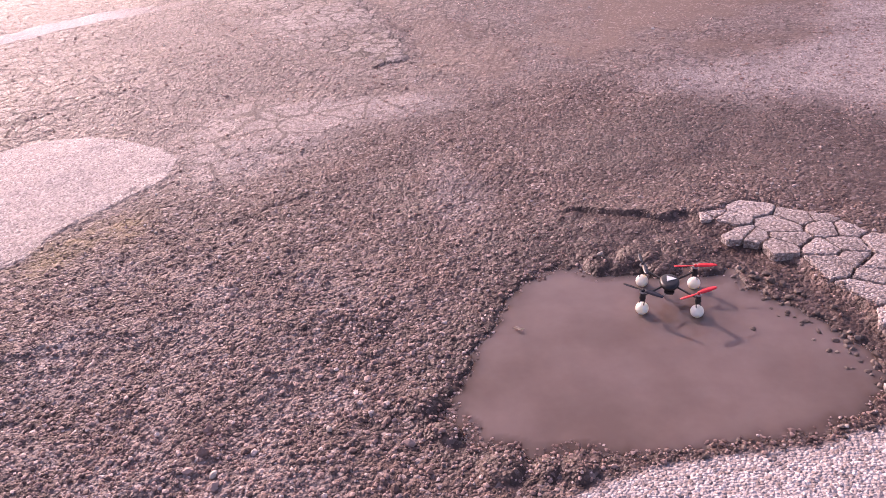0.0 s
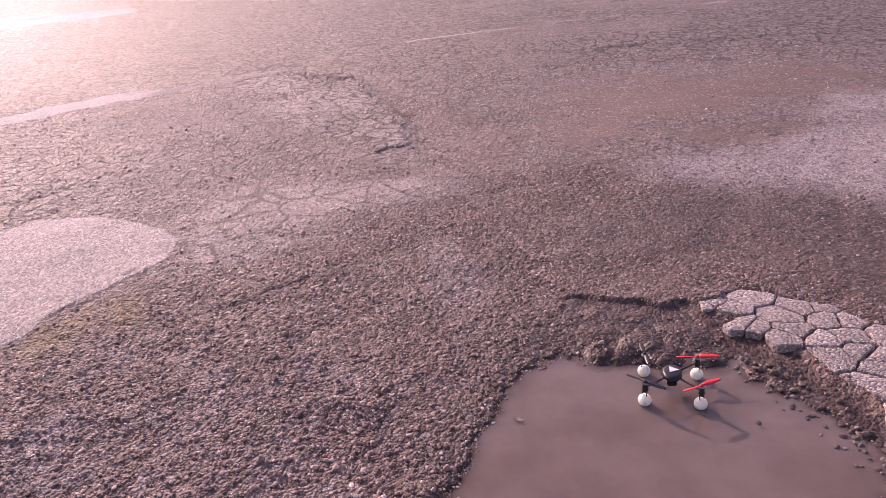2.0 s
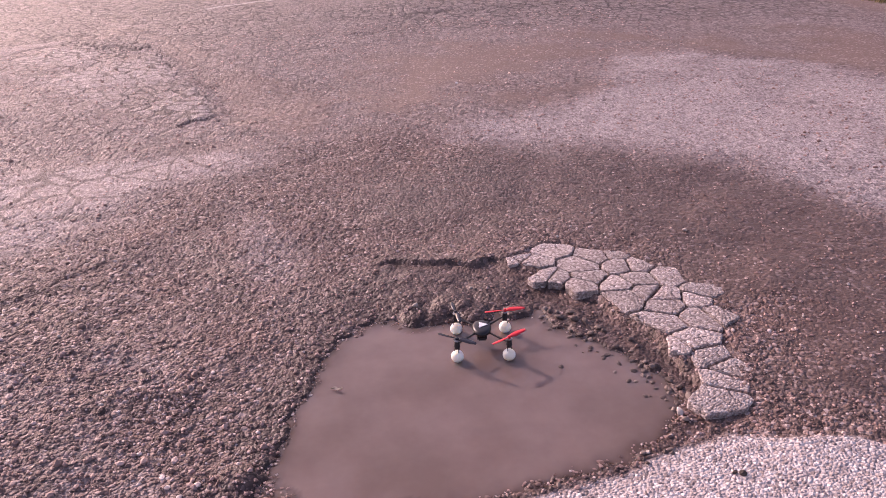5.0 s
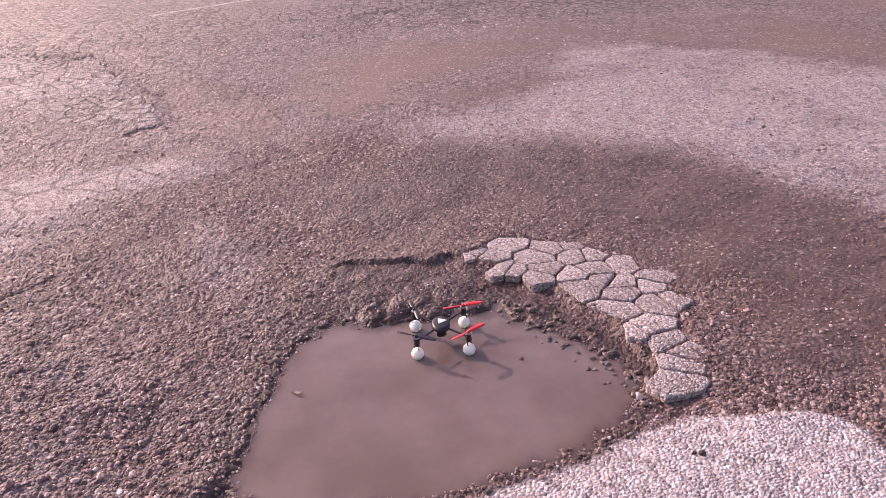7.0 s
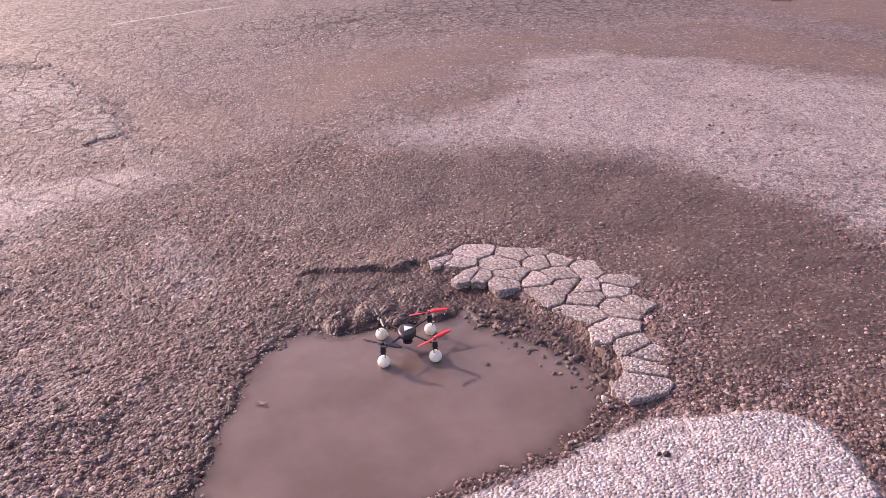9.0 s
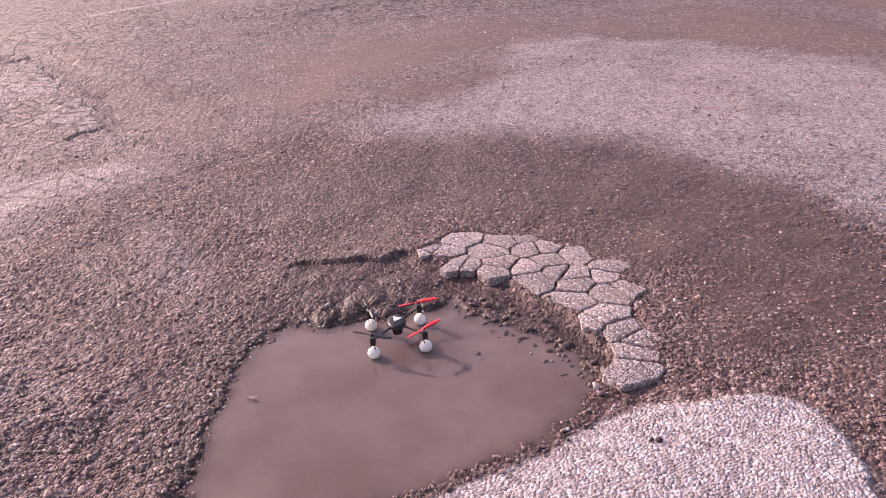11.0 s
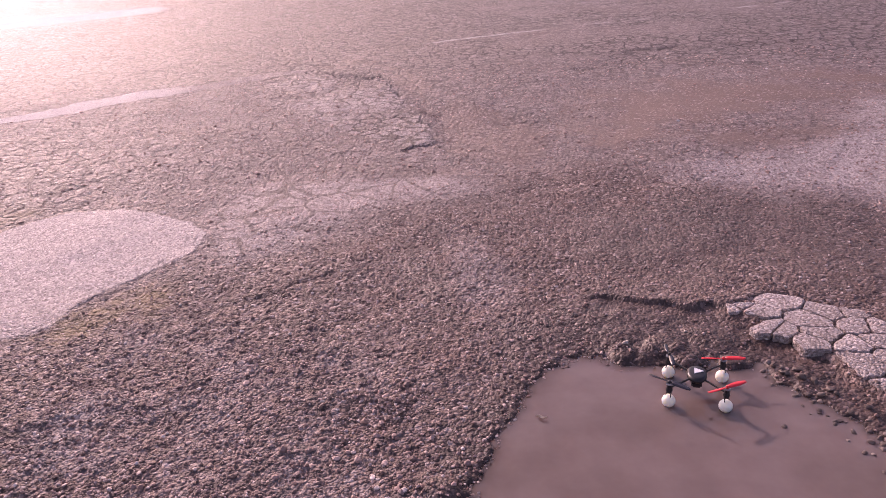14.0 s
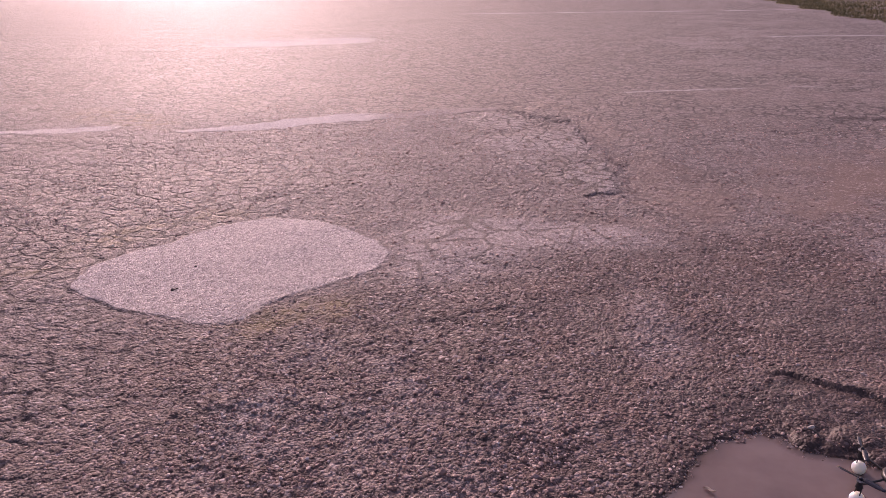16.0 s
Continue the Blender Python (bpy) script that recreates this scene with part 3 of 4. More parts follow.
    # pale patches; far and reach terms paint distance haze into the asphalt colour
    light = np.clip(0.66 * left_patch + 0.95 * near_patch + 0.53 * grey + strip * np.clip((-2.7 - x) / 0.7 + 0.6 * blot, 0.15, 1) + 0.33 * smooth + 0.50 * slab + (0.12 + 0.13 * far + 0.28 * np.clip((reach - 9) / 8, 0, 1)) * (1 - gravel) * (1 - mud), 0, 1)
    light = np.maximum(light, 0.28 * np.clip(1.5 - bare, 0, 1))
    light = light * np.clip(1.0 + 1.1 * fbm(x, y, 2.5, 141) * (1 - left_patch) * (1 - near_patch) * (1 - strip) * (1 - 0.6 * grey), 0.25, 1)
    light = np.maximum(light, coarse * np.clip(0.10 + 1.0 * fbm(x, y, 7.0, 311, 3), 0, 0.48))
    bay = 10.26 + 0.42 * x
    paint = np.maximum(soft(np.abs(y - bay) - 0.05, 0.02) * soft(np.abs(x - 2.6) - 3.2, 0.3) * np.clip(0.4 + 2 * fbm(x, y, 3, 151), 0, 1),
                       soft(np.abs(y - 20.5 - 0.24 * x) - 0.10, 0.05) * soft(np.abs(x - 4.2) - 1.9, 0.2))
    paint = np.maximum(paint, soft(np.abs(y - 38.9 - 0.33 * x) - 0.22, 0.12) * soft(np.abs(x + 1.8) - 7.2, 0.3))
    # pale strips drawn as paint, the painted glare far off among them
    paint = np.maximum(paint, 0.7 * strip * np.clip((-2.7 - x) / 0.7 + 0.6 * blot, 0.1, 1))
    mud = np.clip(mud + 0.30 * soft(dp, 0.1) + dark * (0.38 + 0.45 * np.clip((x - 1.0) / 0.8, 0, 1)) * np.clip((3.4 - y) / 0.8, 0, 1), 0, 1)
    return h, dict(light=light, mud=mud, wet=wet, crack=crack, moss=moss, paint=paint, web=web, vast=np.clip((reach - 7) / 6, 0, 1), join=join), dict(gravel=gravel, coarse=coarse, pool=dw, near_patch=near_patch, left_patch=left_patch, pit=pit, dark=dark, broken=broken, crest=crest, steep=steep, buried=buried)


def part(name, bm, material, parent=None, label="", smooth=False):
    """One mesh object from a bmesh, under a thing or a part."""
    me = bpy.data.meshes.new(name)
    bm.to_mesh(me)
    bm.free()
    me.materials.append(material)
    if smooth:
        me.polygons.foreach_set("use_smooth", [True] * len(me.polygons))
    ob = new(name, me)
    ob.parent = parent
    return tagged(ob, label)


def raw_mesh(name, verts, faces, material, smooth=False):
    """A mesh object from arrays; all faces have the same number of corners."""
    me = bpy.data.meshes.new(name)
    k = faces.shape[1]
    me.vertices.add(len(verts))
    me.vertices.foreach_set("co", np.ascontiguousarray(verts, dtype=np.float32).ravel())
    me.loops.add(faces.size)
    me.loops.foreach_set("vertex_index", np.ascontiguousarray(faces, dtype=np.int32).ravel())
    me.polygons.add(len(faces))
    me.polygons.foreach_set("loop_start", np.arange(0, faces.size, k, dtype=np.int32))
    me.update(calc_edges=True)
    me.polygons.foreach_set("use_smooth", np.full(len(faces), smooth))
    me.materials.append(material)
    return new(name, me)


def steps(start, stop, size):
    """Places from start to stop whose spacing follows size(place)."""
    out = [start]
    while out[-1] < stop:
        out.append(out[-1] + size(out[-1]))
    return np.array(out)


# ---- ground: one sheet to the horizon, finer where one stands ----
ys = steps(0.8, 420.0, lambda v: max(0.0062, 0.0013 * v * v if v < 2.6 else 0.0085 * (v / 2.6) ** 0.95 if v < 7.2 else 0.0224 * (v / 7.2) ** 2.0) if v < 24 else 0.24 if v < 43 else v * 0.12)
ys = np.concatenate([-np.geomspace(400, 4.2, 24), np.arange(-4.0, 0.0, 0.06), np.arange(0.0, 0.79, 0.02), ys])
xr = steps(1.75, 420.0, lambda v: 0.0070 * (v / 1.75) ** 1.9 if v < 9 else v * 0.10)
xl = steps(1.75, 420.0, lambda v: 0.0070 * (v / 1.75) ** 1.5 if v < 9 else v * 0.10)
xs = np.concatenate([-xl[::-1], np.arange(-1.745, 1.745, 0.0082), xr])
gx, gy = (a.ravel() for a in np.meshgrid(xs, ys))
gh, masks, _ = terrain(gx, gy)
nx, ny = len(xs), len(ys)
q = (np.arange(ny - 1)[:, None] * nx + np.arange(nx - 1)[None, :]).ravel()
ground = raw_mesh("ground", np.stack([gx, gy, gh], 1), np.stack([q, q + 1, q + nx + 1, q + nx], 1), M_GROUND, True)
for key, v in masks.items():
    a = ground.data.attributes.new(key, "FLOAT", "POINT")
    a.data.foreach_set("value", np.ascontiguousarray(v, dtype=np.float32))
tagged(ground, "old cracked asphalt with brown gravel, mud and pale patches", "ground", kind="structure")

# ---- pool of muddy water: clear at its thin rim, thick with mud where it is deeper ----
wx, wy = np.arange(-0.26, 1.22, 0.009), np.arange(1.18, 2.40, 0.009)
px, py = (a.ravel() for a in np.meshgrid(wx, wy))
depth = WATER_Z - terrain(px, py)[0]
q = (np.arange(len(wy) - 1)[:, None] * len(wx) + np.arange(len(wx) - 1)[None, :]).ravel()
quads = np.stack([q, q + 1, q + len(wx) + 1, q + len(wx)], 1)
quads = quads[(depth[quads].max(1) > -0.004) & (side(POOL, px[quads[:, 0]], py[quads[:, 0]]) < 0.08)]
used, quads = np.unique(quads, return_inverse=True)
depth, quads = depth[used], quads.reshape(-1, 4)
water = raw_mesh("water", np.stack([px[used], py[used], np.full(len(used), WATER_Z)], 1), quads, M_WATER, True)
murk = water.data.attributes.new("murk", "FLOAT", "POINT")
murk.data.foreach_set("value", (1 - np.exp(-np.maximum(depth, 0) / 0.007)).astype(np.float32))
tagged(water, "still brown muddy water filling a pothole", "puddle", kind="structure")


# ---- the quadcopter ----
def cyl(bm, r1, r2, a, b, n=12):
    """A closed cone frustum between two points."""
    a, b = Vector(a), Vector(b)
    m = Matrix.Translation((a + b) / 2) @ (b - a).to_track_quat("Z", "Y").to_matrix().to_4x4()
    bmesh.ops.create_cone(bm, cap_ends=True, segments=n, radius1=r1, radius2=r2, depth=(b - a).length, matrix=m)


def box(bm, cx, cy, cz, sx, sy, sz, turn=0.0):
    m = Matrix.Translation((cx, cy, cz)) @ Matrix.Rotation(turn, 4, "Z") @ Matrix.Diagonal((sx, sy, sz, 1))
    return bmesh.ops.create_cube(bm, size=1.0, matrix=m)


def quadcopter():
    hub = new("quadcopter")
    tagged(hub, "black toy quadcopter with white ball floats and red propellers", "drone")
    arm, top = 0.113, 0.070
    # pod: a rounded shell, wider in the middle
    bm = bmesh.new()
    bmesh.ops.create_uvsphere(bm, u_segments=28, v_segments=16, radius=1.0)
    for v in bm.verts:
        x, y, z = v.co
        k = 1 + 0.10 * max(0, y)
        v.co = (0.030 * x * k, 0.043 * y, 0.066 + 0.016 * (z if z < 0.55 else 0.55 + 0.35 * (z - 0.55)))
    body = part("body", bm, M_BLACK, hub, "glossy black plastic pod", True)
    bm = bmesh.new()
    pts = [(0.020, 0.004), (-0.008, 0.019), (-0.008, -0.013)]
    lo = [bm.verts.new((x, y, 0.0768)) for x, y in pts]
    hi = [bm.verts.new((x, y, 0.0790)) for x, y in pts]
    bm.faces.new(hi), bm.faces.new(lo[::-1])
    for i in range(3):
        bm.faces.new((lo[i - 1], lo[i], hi[i], hi[i - 1]))
    part("marking", bm, M_WHITE, body, "white triangle on the pod")
    bm = bmesh.new()
    box(bm, 0, -0.002, 0.045, 0.030, 0.052, 0.018)
    bmesh.ops.bevel(bm, geom=bm.edges[:], offset=0.004, segments=2, affect="EDGES")
    part("battery", bm, M_BLACK, hub)
    for k, (sx, sy) in enumerate(((1, 1), (1, -1), (-1, 1), (-1, -1))):
        ux, uy = sx * 0.7071, sy * 0.7071
        ex, ey = ux * arm, uy * arm
        turn = math.atan2(uy, ux)
        bm = bmesh.new()
        cyl(bm, 0.0034, 0.0026, (ux * 0.026, uy * 0.026, 0.064), (ex, ey, 0.062), 8)
        box(bm, ux * 0.060, uy * 0.060, 0.0635, 0.060, 0.006, 0.003, turn)
        part("arm", bm, M_BLACK, hub)
        bm = bmesh.new()
        cyl(bm, 0.0085, 0.0075, (ex, ey, 0.048), (ex, ey, 0.074), 14)
        cyl(bm, 0.0105, 0.0085, (ex, ey, 0.056), (ex, ey, 0.064), 14)
        cyl(bm, 0.0022, 0.0022, (ex, ey, 0.074), (ex, ey, 0.084), 8)
        motor = part("motor_mount", bm, M_BLACK, hub)
        bm = bmesh.new()
        cyl(bm, 0.010, 0.010, (ex, ey, 0.0755), (ex, ey, 0.0785), 16)
        part("gear", bm, M_GREY, motor)
        # loop-shaped leg that grips the ball
        bm = bmesh.new()
        for w in (-0.008, 0.008):
            px, py = -uy * w, ux * w
            cyl(bm, 0.0016, 0.0016, (ex + px, ey + py, 0.050), (ex + 1.15 * px + ux * 0.004, ey + 1.15 * py + uy * 0.004, 0.030), 6)
            cyl(bm, 0.0016, 0.0016, (ex + 1.15 * px + ux * 0.004, ey + 1.15 * py + uy * 0.004, 0.030), (ex + 0.6 * px + ux * 0.013, ey + 0.6 * py + uy * 0.013, 0.0235), 6)
        cyl(bm, 0.0016, 0.0016, (ex - uy * 0.005 + ux * 0.013, ey + ux * 0.005 + uy * 0.013, 0.0235), (ex + uy * 0.005 + ux * 0.013, ey - ux * 0.005 + uy * 0.013, 0.0235), 6)
        cyl(bm, 0.0016, 0.0016, (ex - uy * 0.009, ey + ux * 0.009, 0.049), (ex + uy * 0.009, ey - ux * 0.009, 0.049), 6)
        part("leg", bm, M_BLACK, hub)
        bm = bmesh.new()
        bmesh.ops.create_uvsphere(bm, u_segments=24, v_segments=14, radius=0.020, matrix=Matrix.Translation((ex, ey, 0.0185)))
        part("ball_float", bm, M_BALL, hub, "white plastic ball", True)
        # two-bladed propeller, twisted and tapered
        bm = bmesh.new()
        spin = radians((8, 35, 100, 150)[k])
        for s in (0, 1):
            rows = []
            for i in range(9):
                r = 0.004 + i / 8 * 0.062
                chord = 0.0045 + 0.0105 * math.sin(math.pi * min(1, 0.12 + 0.80 * i / 8)) ** 0.8
                pitch = radians(26 - 17 * i / 8)
                rows.append([(r, c * chord * math.cos(pitch), c * chord * math.sin(pitch) + dz) for dz in (0.0006, -0.0006) for c in (-0.42, 0.0, 0.58)])
            m = Matrix.Translation((ex, ey, 0.083)) @ Matrix.Rotation(spin + s * math.pi, 4, "Z")
            vs = [[bm.verts.new(m @ Vector(c)) for c in row] for row in rows]
            for a, b in zip(vs, vs[1:]):
                for i, j in ((0, 1), (1, 2), (2, 5), (5, 4), (4, 3), (3, 0)):
                    bm.faces.new((a[i], a[j], b[j], b[i]))
            bm.faces.new(vs[-1][:3] + vs[-1][:2:-1]), bm.faces.new((vs[0][:3] + vs[0][:2:-1])[::-1])
        cyl(bm, 0.0052, 0.0040, (ex, ey, 0.0795), (ex, ey, 0.0870), 12)
        bmesh.ops.recalc_face_normals(bm, faces=bm.faces)
        part("propeller", bm, M_RED if sx > 0 else M_SMOKE, hub, "red two-bladed propeller" if sx > 0 else "dark two-bladed propeller", True)
    return hub


drone = quadcopter()
drone.matrix_world = pose(0.594, 1.978, WATER_Z - 0.004, 0, 0, -13)


# ---- broken asphalt plates ----
def clip(poly, p, nrm):
    """The part of a convex polygon on the side of p that nrm points away from."""
    out = []
    for a, b in zip(poly, poly[1:] + poly[:1]):
        da, db = (a - p).dot(nrm), (b - p).dot(nrm)
        if da <= 0:
            out.append(a)
        if da * db < 0:
            out.append(a + (b - a) * (da / (da - db)))
    return out


def plates(outline, size, gap, thick, lift, sink, material, seed, flat):
    """Pieces of broken asphalt that fill an outline: each its own object, rough on top and worn round its rim."""
    rnd = random.Random(seed)
    lo, hi = outline.min(0) - size, outline.max(0) + size
    seeds = []
    for i in range(int((hi[0] - lo[0]) / size) + 1):
        for j in range(int((hi[1] - lo[1]) / size) + 1):
            seeds.append(Vector((lo[0] + (i + 0.5 * (j % 2) + rnd.uniform(-0.42, 0.42)) * size, lo[1] + (j + rnd.uniform(-0.42, 0.42)) * size)))
    seeds = [s for s in seeds if rnd.random() > 0.10]
    at = np.array([tuple(s) for s in seeds])
    keep = side(outline, at[:, 0], at[:, 1]) < -0.12 * size
    level, slopes = [], []
    for dx, dy in ((0, 0), (0.03, 0), (0, 0.03)):
        _, _, where = terrain(at[:, 0] + dx, at[:, 1] + dy, False)
        level.append(where["crest"])
        slopes.append(where["buried"])
    for k, (s, ok) in enumerate(zip(seeds, keep)):
        if not ok:
            continue
        poly = [s + Vector(c) * size * 1.3 for c in ((-1, -1), (1, -1), (1, 1), (-1, 1))]
        for o in seeds:
            d = o - s
            if 0 < d.length < size * 2.6:
                poly = clip(poly, s + d / 2 - d.normalized() * gap * rnd.uniform(0.3, 0.75), d)
        if len(poly) < 3:
            continue
        # a wandering rim with rounded corners
        rim = []
        for a, b, c in zip(poly[-1:] + poly[:-1], poly, poly[1:] + poly[:1]):
            ab, cb = (a - b), (c - b)
            e = min(0.009, 0.3 * ab.length, 0.3 * cb.length)
            rim += [b + ab.normalized() * e, b + (ab.normalized() + cb.normalized()) * 0.3 * e, b + cb.normalized() * e]
            n = int(cb.length / 0.017)
            for i in range(1, n):
                rim.append(b + cb * (i / n) + (s - b).normalized() * rnd.uniform(-0.0035, 0.005))
        tilt = Vector((max(-0.04, min(0.04, (level[1][k] - level[0][k]) / 0.03)) + rnd.gauss(0, flat), max(-0.04, min(0.04, (level[2][k] - level[0][k]) / 0.03)) + rnd.gauss(0, flat)))
        up = lift - sink * slopes[0][k] + rnd.uniform(-0.002, 0.002)
        bm = bmesh.new()
        loops = []
        for share, inset, z in ((0.0, 0.0, -thick), (0.0, 0.0, -0.006), (0.0, 0.001, -0.0022), (0.0, 0.004, -0.0006), (0.30, 0.004, 0.0004), (0.62, 0.002, 0.0008)):
            row = []
            for p in rim:
                d = s - p
                pt = p + d * share + d.normalized() * min(inset, 0.5 * d.length) - s
                zz = up + z + tilt.dot(pt) + (rnd.gauss(0, 0.0006) if z > -0.004 else 0)
                row.append(bm.verts.new((pt.x, pt.y, zz)))
            loops.append(row)
        tip = bm.verts.new((0, 0, up + 0.001))
        for a, b in zip(loops, loops[1:]):
            for i in range(len(rim)):
                bm.faces.new((a[i - 1], a[i], b[i], b[i - 1]))
        for i in range(len(rim)):
            bm.faces.new((loops[-1][i - 1], loops[-1][i], tip))
        ob = part("asphalt_plate", bm, material, ground)
        ob.location = (s.x, s.y, level[0][k])


plates(BROKEN, 0.100, 0.0066, 0.034, 0.002, 0.006, M_PLATE, 5, 0.010)


# ---- loose stones ----
def pebble_bm(rnd, r, flat=0.7):
    bm = bmesh.new()
    bmesh.ops.create_icosphere(bm, subdivisions=2, radius=r)
    axes = [Vector((rnd.gauss(0, 1), rnd.gauss(0, 1), rnd.gauss(0, 1))).normalized() for _ in range(7)]
    cut = [rnd.uniform(0.55, 0.9) * r for _ in axes]
    k = (rnd.uniform(0.75, 1.35), rnd.uniform(0.7, 1.0), flat * rnd.uniform(0.8, 1.1))
    for v in bm.verts:
        for a, c in zip(axes, cut):
            d = v.co.dot(a)
            if d > c:
                v.co -= a * (d - c) * 0.9
        v.co = Vector((v.co.x * k[0], v.co.y * k[1], v.co.z * k[2])) * rnd.uniform(0.95, 1.05)
    return bm


def lay(name, places, material, label, group, seed):
    """Single stones, each at (x, y, radius), bedded in the ground or the mud under the water."""
    rnd = random.Random(seed)
    at = np.array(places, float)
    level = terrain(at[:, 0], at[:, 1])[0]
    for (x, y, r), z in zip(places, level):
        ob = part(name, pebble_bm(rnd, r), material, None, label)
        z = max(z, WATER_Z - 0.35 * r) + 0.30 * r
        ob.matrix_world = pose(x, y, z, rnd.uniform(-20, 20), rnd.uniform(-20, 20), rnd.uniform(0, 360))
        tagged(ob, category="stone", group=group)


bank = random.Random(3)
shore_stones = [(0.925, 2.02, 0.017), (0.955, 2.0, 0.013), (0.89, 1.945, 0.010), (0.79, 1.795, 0.012), (1.045, 1.855, 0.014), (1.005, 1.683, 0.010), (1.06, 1.71, 0.011),
                (1.11, 1.94, 0.014), (0.965, 1.592, 0.008), (0.86, 2.12, 0.012), (0.83, 2.08, 0.010)]
for _ in range(70):
    t = bank.random()
    shore_stones.append((0.86 + 0.20 * t + bank.gauss(0, 0.035), 2.10 - 0.62 * t + bank.gauss(0, 0.04), bank.uniform(0.005, 0.013)))
for _ in range(26):
    t = bank.random()
    shore_stones.append((0.42 + 0.55 * t + bank.gauss(0, 0.02), 1.315 + 0.05 * t + bank.gauss(0, 0.015), bank.uniform(0.004, 0.009)))
lay("stone", shore_stones, M_PEBBLE, "rough brown stone at the edge of the puddle", "stones by the puddle", 17)
pale_stones = [(1.015, 1.49, 0.013), (0.126, 1.885, 0.006), (-0.668, 1.326, 0.012), (-0.735, 1.343, 0.008), (0.43, 2.235, 0.012), (1.585, 2.48, 0.012), (-0.40, 1.45, 0.010), (0.66, 2.66, 0.009)]
for _ in range(60):
    pale_stones.append((bank.uniform(-1.5, 2.1), bank.uniform(1.1, 3.3), bank.uniform(0.004, 0.008)))
pale_stones = [p for p in pale_stones if side(POOL, np.array([p[0]]), np.array([p[1]]))[0] > -0.02 or p[2] > 0.0095]
lay("pale_stone", pale_stones, M_PALE, "small pale stone lying on brown gravel", "pale stones", 23)


M_CLOD = pebble_material("dark_soil", [(0.0, (0.035, 0.024, 0.020)), (1.0, (0.06, 0.042, 0.034))])
lay("soil_clod", [(-2.205, 2.735, 0.012), (-2.195, 2.75, 0.008), (-2.27, 3.02, 0.008), (1.034, 1.223, 0.010), (1.02, 1.235, 0.007)], M_CLOD, "dark clod of soil on the pale patch", "soil clods", 41)


def scatter(name, count, seed, reach, density, sizes, material, label):
    """Many small angular stones in one mesh."""
    rng = np.random.default_rng(seed)
    x = rng.uniform(reach[0], reach[1], count)
    y = reach[2] * (reach[3] / reach[2]) ** rng.random(count)
    h, look_, where = terrain(x, y)
    keep = (rng.random(count) < density(look_, where)) & (where["pool"] > -0.022)
    x, y, h = x[keep], y[keep], h[keep]
    n = len(x)
    bm = bmesh.new()
    bmesh.ops.create_icosphere(bm, subdivisions=1, radius=1.0)
    bv = np.array([v.co[:] for v in bm.verts])
    bf = np.array([[v.index for v in f.verts] for f in bm.faces])
    bm.free()
    r = sizes[0] * np.exp(rng.normal(0, sizes[1], n)).clip(0.45, 2.6)
    squash = np.stack([rng.uniform(0.9, 1.25, n), rng.uniform(0.8, 1.05, n), rng.uniform(0.55, 0.85, n)], 1)
    v = bv[None] * (1 + rng.normal(0, 0.17, (n, len(bv), 1))) * squash[:, None] * r[:, None, None]
    a = rng.uniform(0, 6.283, n)
    ca, sa = np.cos(a)[:, None], np.sin(a)[:, None]
    v = np.stack([v[..., 0] * ca - v[..., 1] * sa + x[:, None], v[..., 0] * sa + v[..., 1] * ca + y[:, None], v[..., 2] + (np.maximum(h, WATER_Z - 0.2 * r) + 0.12 * r)[:, None]], 2)
    f = (bf[None] + (np.arange(n) * len(bv))[:, None, None]).reshape(-1, 3)
    ob = raw_mesh(name, v.reshape(-1, 3), f, material, False)
    return tagged(ob, label, "gravel", kind="stuff")


scatter("gravel", 230000, 31, (-2.2, 2.5, 0.95, 4.2), lambda m, w: (0.24 * w["gravel"] + 0.30 * w["coarse"] + 0.07 * w["pit"]) * (1 - 0.85 * w["steep"] * w["pit"]) * (1 - w["near_patch"]) * (1 - w["left_patch"]) * (1 - 0.8 * w["dark"]), (0.0030, 0.46), M_STONE, "loose brown gravel strewn over the ground")

scatter("shore_gravel", 26000, 53, (-0.3, 1.2, 1.25, 2.4), lambda m, w: 0.18 * (1 - 0.8 * w["steep"]) * np.clip(1 - np.abs(w["pool"] - 0.01) / 0.07, 0, 1) * (1 - w["near_patch"]), (0.0034, 0.42), M_STONE, "wet brown gravel along the waterline")
scatter("rubble", 5000, 59, (-1.2, 0.1, 1.1, 2.5), lambda m, w: 0.5 * w["coarse"] * np.clip(1.2 - w["pool"] / 0.7, 0.15, 1), (0.0070, 0.35), M_STONE, "lumpy brown rubble on the bank of the puddle")
scatter("asphalt_grit", 14000, 61, (-4.5, 3.6, 3.0, 8.0), lambda m, w: (1 - w["gravel"]) * (1 - w["left_patch"]) * (1 - 0.9 * m["mud"]) * (1 - m["light"]), (0.0052, 0.35), M_GRIT, "rough stone aggregate standing out of worn asphalt")
scatter("pale_grit", 7000, 67, (0.8, 5.0, 1.7, 6.2), lambda m, w: np.clip(2.2 * m["light"] - 0.35, 0, 0.8) * (1 - w["near_patch"]) * (1 - w["gravel"]), (0.0045, 0.35), M_GRIT, "pale stone aggregate standing out of worn asphalt")
scatter("fine_gravel", 30000, 37, (0.2, 3.2, 1.1, 4.4), lambda m, w: 0.16 * w["dark"] * (1 - w["near_patch"]) * (1 - w["broken"] * (1 - w["buried"])), (0.0028, 0.45), M_STONE, "small brown and pale stones on dark damp mud")


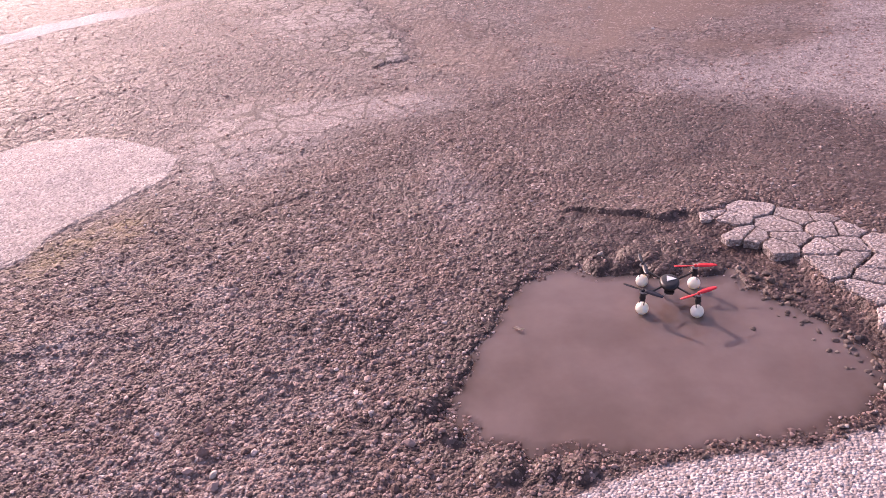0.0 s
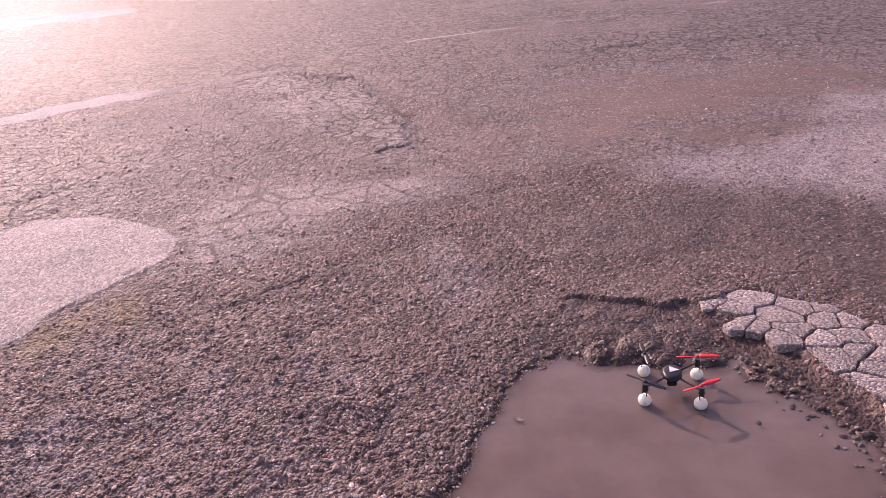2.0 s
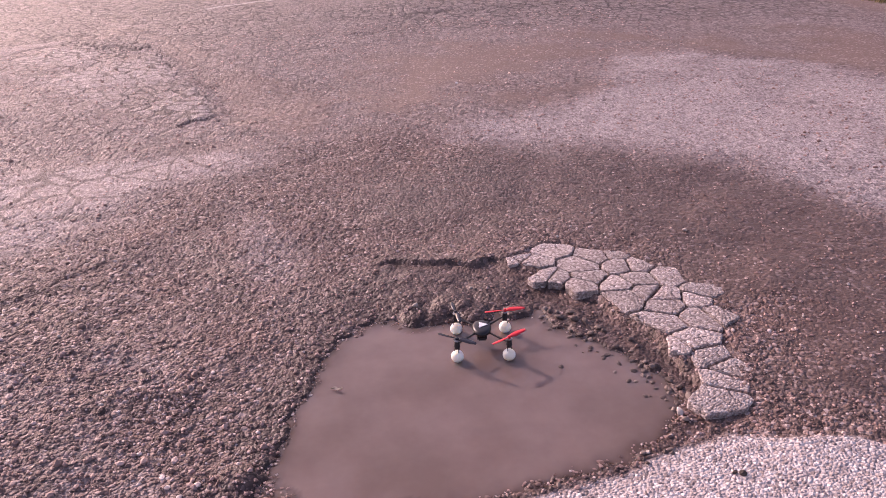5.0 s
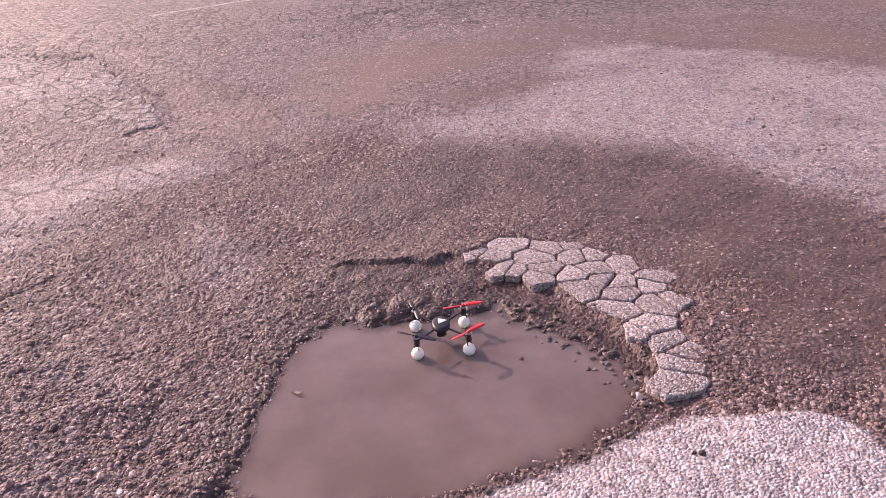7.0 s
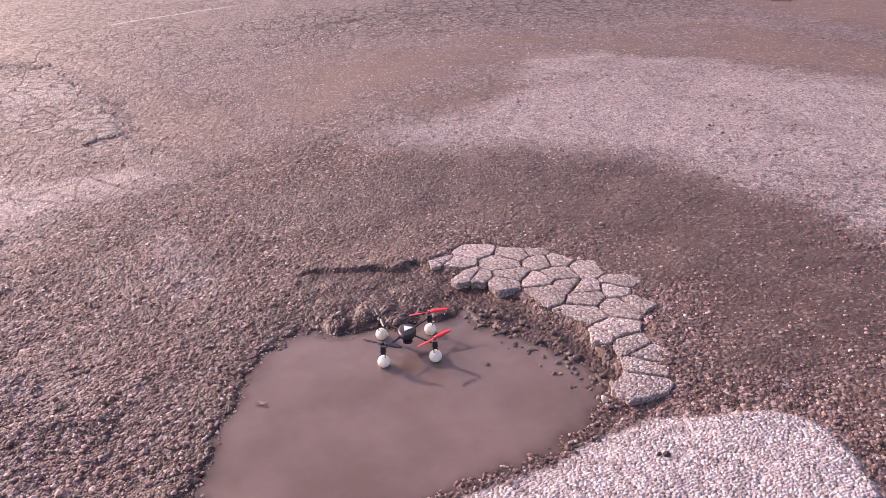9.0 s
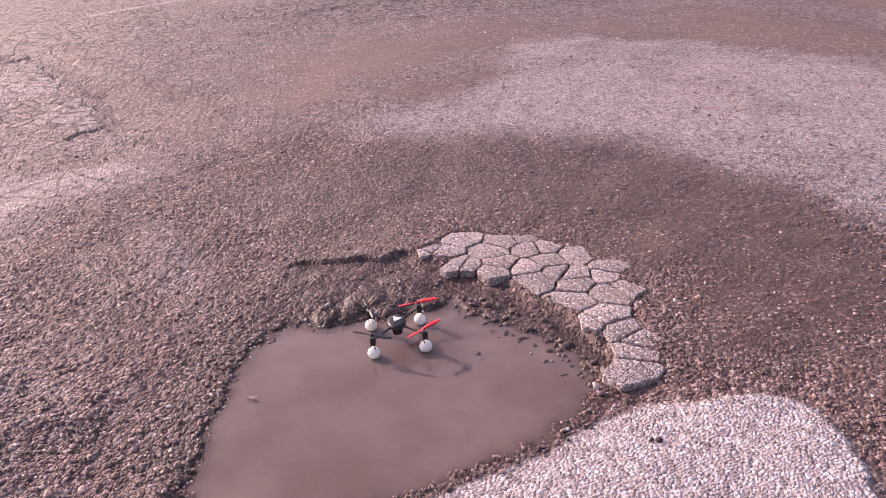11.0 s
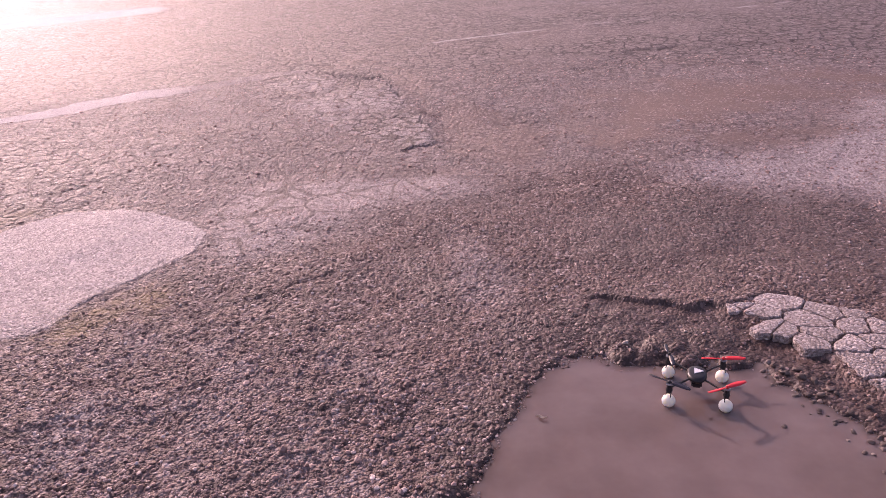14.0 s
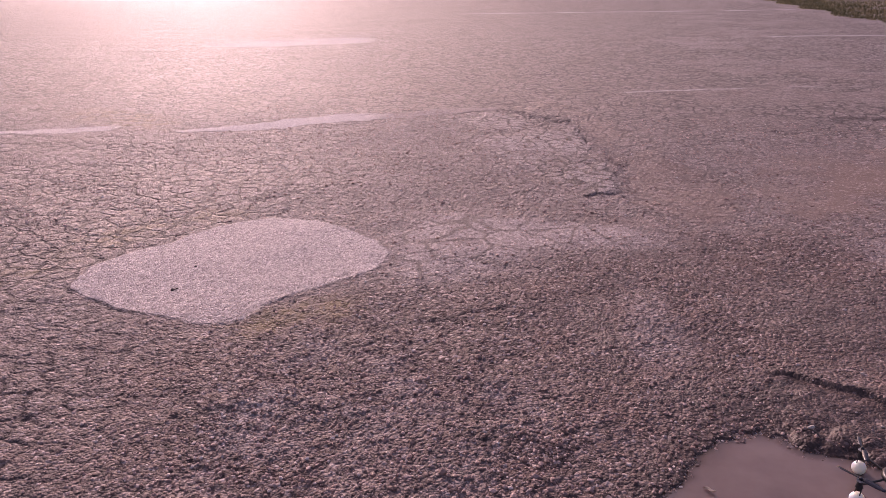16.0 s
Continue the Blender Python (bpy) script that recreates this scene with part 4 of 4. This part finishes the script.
# ---- a curled dry leaf afloat ----
def dry_leaf(x, y, length, turn):
    bm = bmesh.new()
    rows = []
    for i in range(9):
        u = i / 8
        half = 0.16 * length * math.sin(math.pi * min(1, 0.06 + 0.9 * u)) ** 0.8
        bend = 0.10 * length * math.sin(2.2 * math.pi * u)
        rows.append([bm.verts.new(((u - 0.5) * length, bend + k * half, 0.002 + 0.10 * length * u * u + 0.12 * length * k * k)) for k in (-1, -0.4, 0.4, 1)])
    for a, b in zip(rows, rows[1:]):
        for i in range(3):
            bm.faces.new((a[i], a[i + 1], b[i + 1], b[i]))
    bmesh.ops.solidify(bm, geom=bm.faces[:], thickness=0.0006)
    ob = part("dry_leaf", bm, M_PALE, None, "curled pale dry leaf floating on the muddy water", True)
    ob.matrix_world = pose(x, y, WATER_Z + 0.0005, 0, 0, turn)
    tagged(ob, category="leaf")


dry_leaf(0.118, 1.868, 0.034, -25)


# ---- dry grass verge, and one tuft at the edge of the mud ----
TUFT = (6.40, 6.98)


def verge():
    rng = np.random.default_rng(5)
    n = 30000
    y = 13.0 + 70 * rng.random(n) ** 1.3
    x = 6.25 + 0.30 * np.sin(y * 0.7) + rng.exponential(2.6, n)
    x[:260], y[:260] = rng.normal(TUFT[0], 0.07, 260), rng.normal(TUFT[1], 0.10, 260)
    clump = hash2(np.floor(x * 1.3), np.floor(y * 0.9), 77)
    tall = 0.03 + 0.13 * clump ** 2 * rng.random(n)
    a = rng.uniform(0, 6.283, n)
    lean = rng.normal(0, 0.5, (n, 2)) * tall[:, None]
    w = 0.003 + 0.0007 * y
    h = terrain(x, y)[0]
    v = np.stack([np.stack([x - w * np.cos(a), y - w * np.sin(a), h - 0.01], 1), np.stack([x + w * np.cos(a), y + w * np.sin(a), h - 0.01], 1),
                  np.stack([x + lean[:, 0], y + lean[:, 1], h + tall], 1)], 1)
    ob = raw_mesh("grass", v.reshape(-1, 3), np.arange(3 * n).reshape(-1, 3), M_GRASS)
    tagged(ob, "dry yellow-green grass along the asphalt edge", "grass", kind="stuff")


verge()
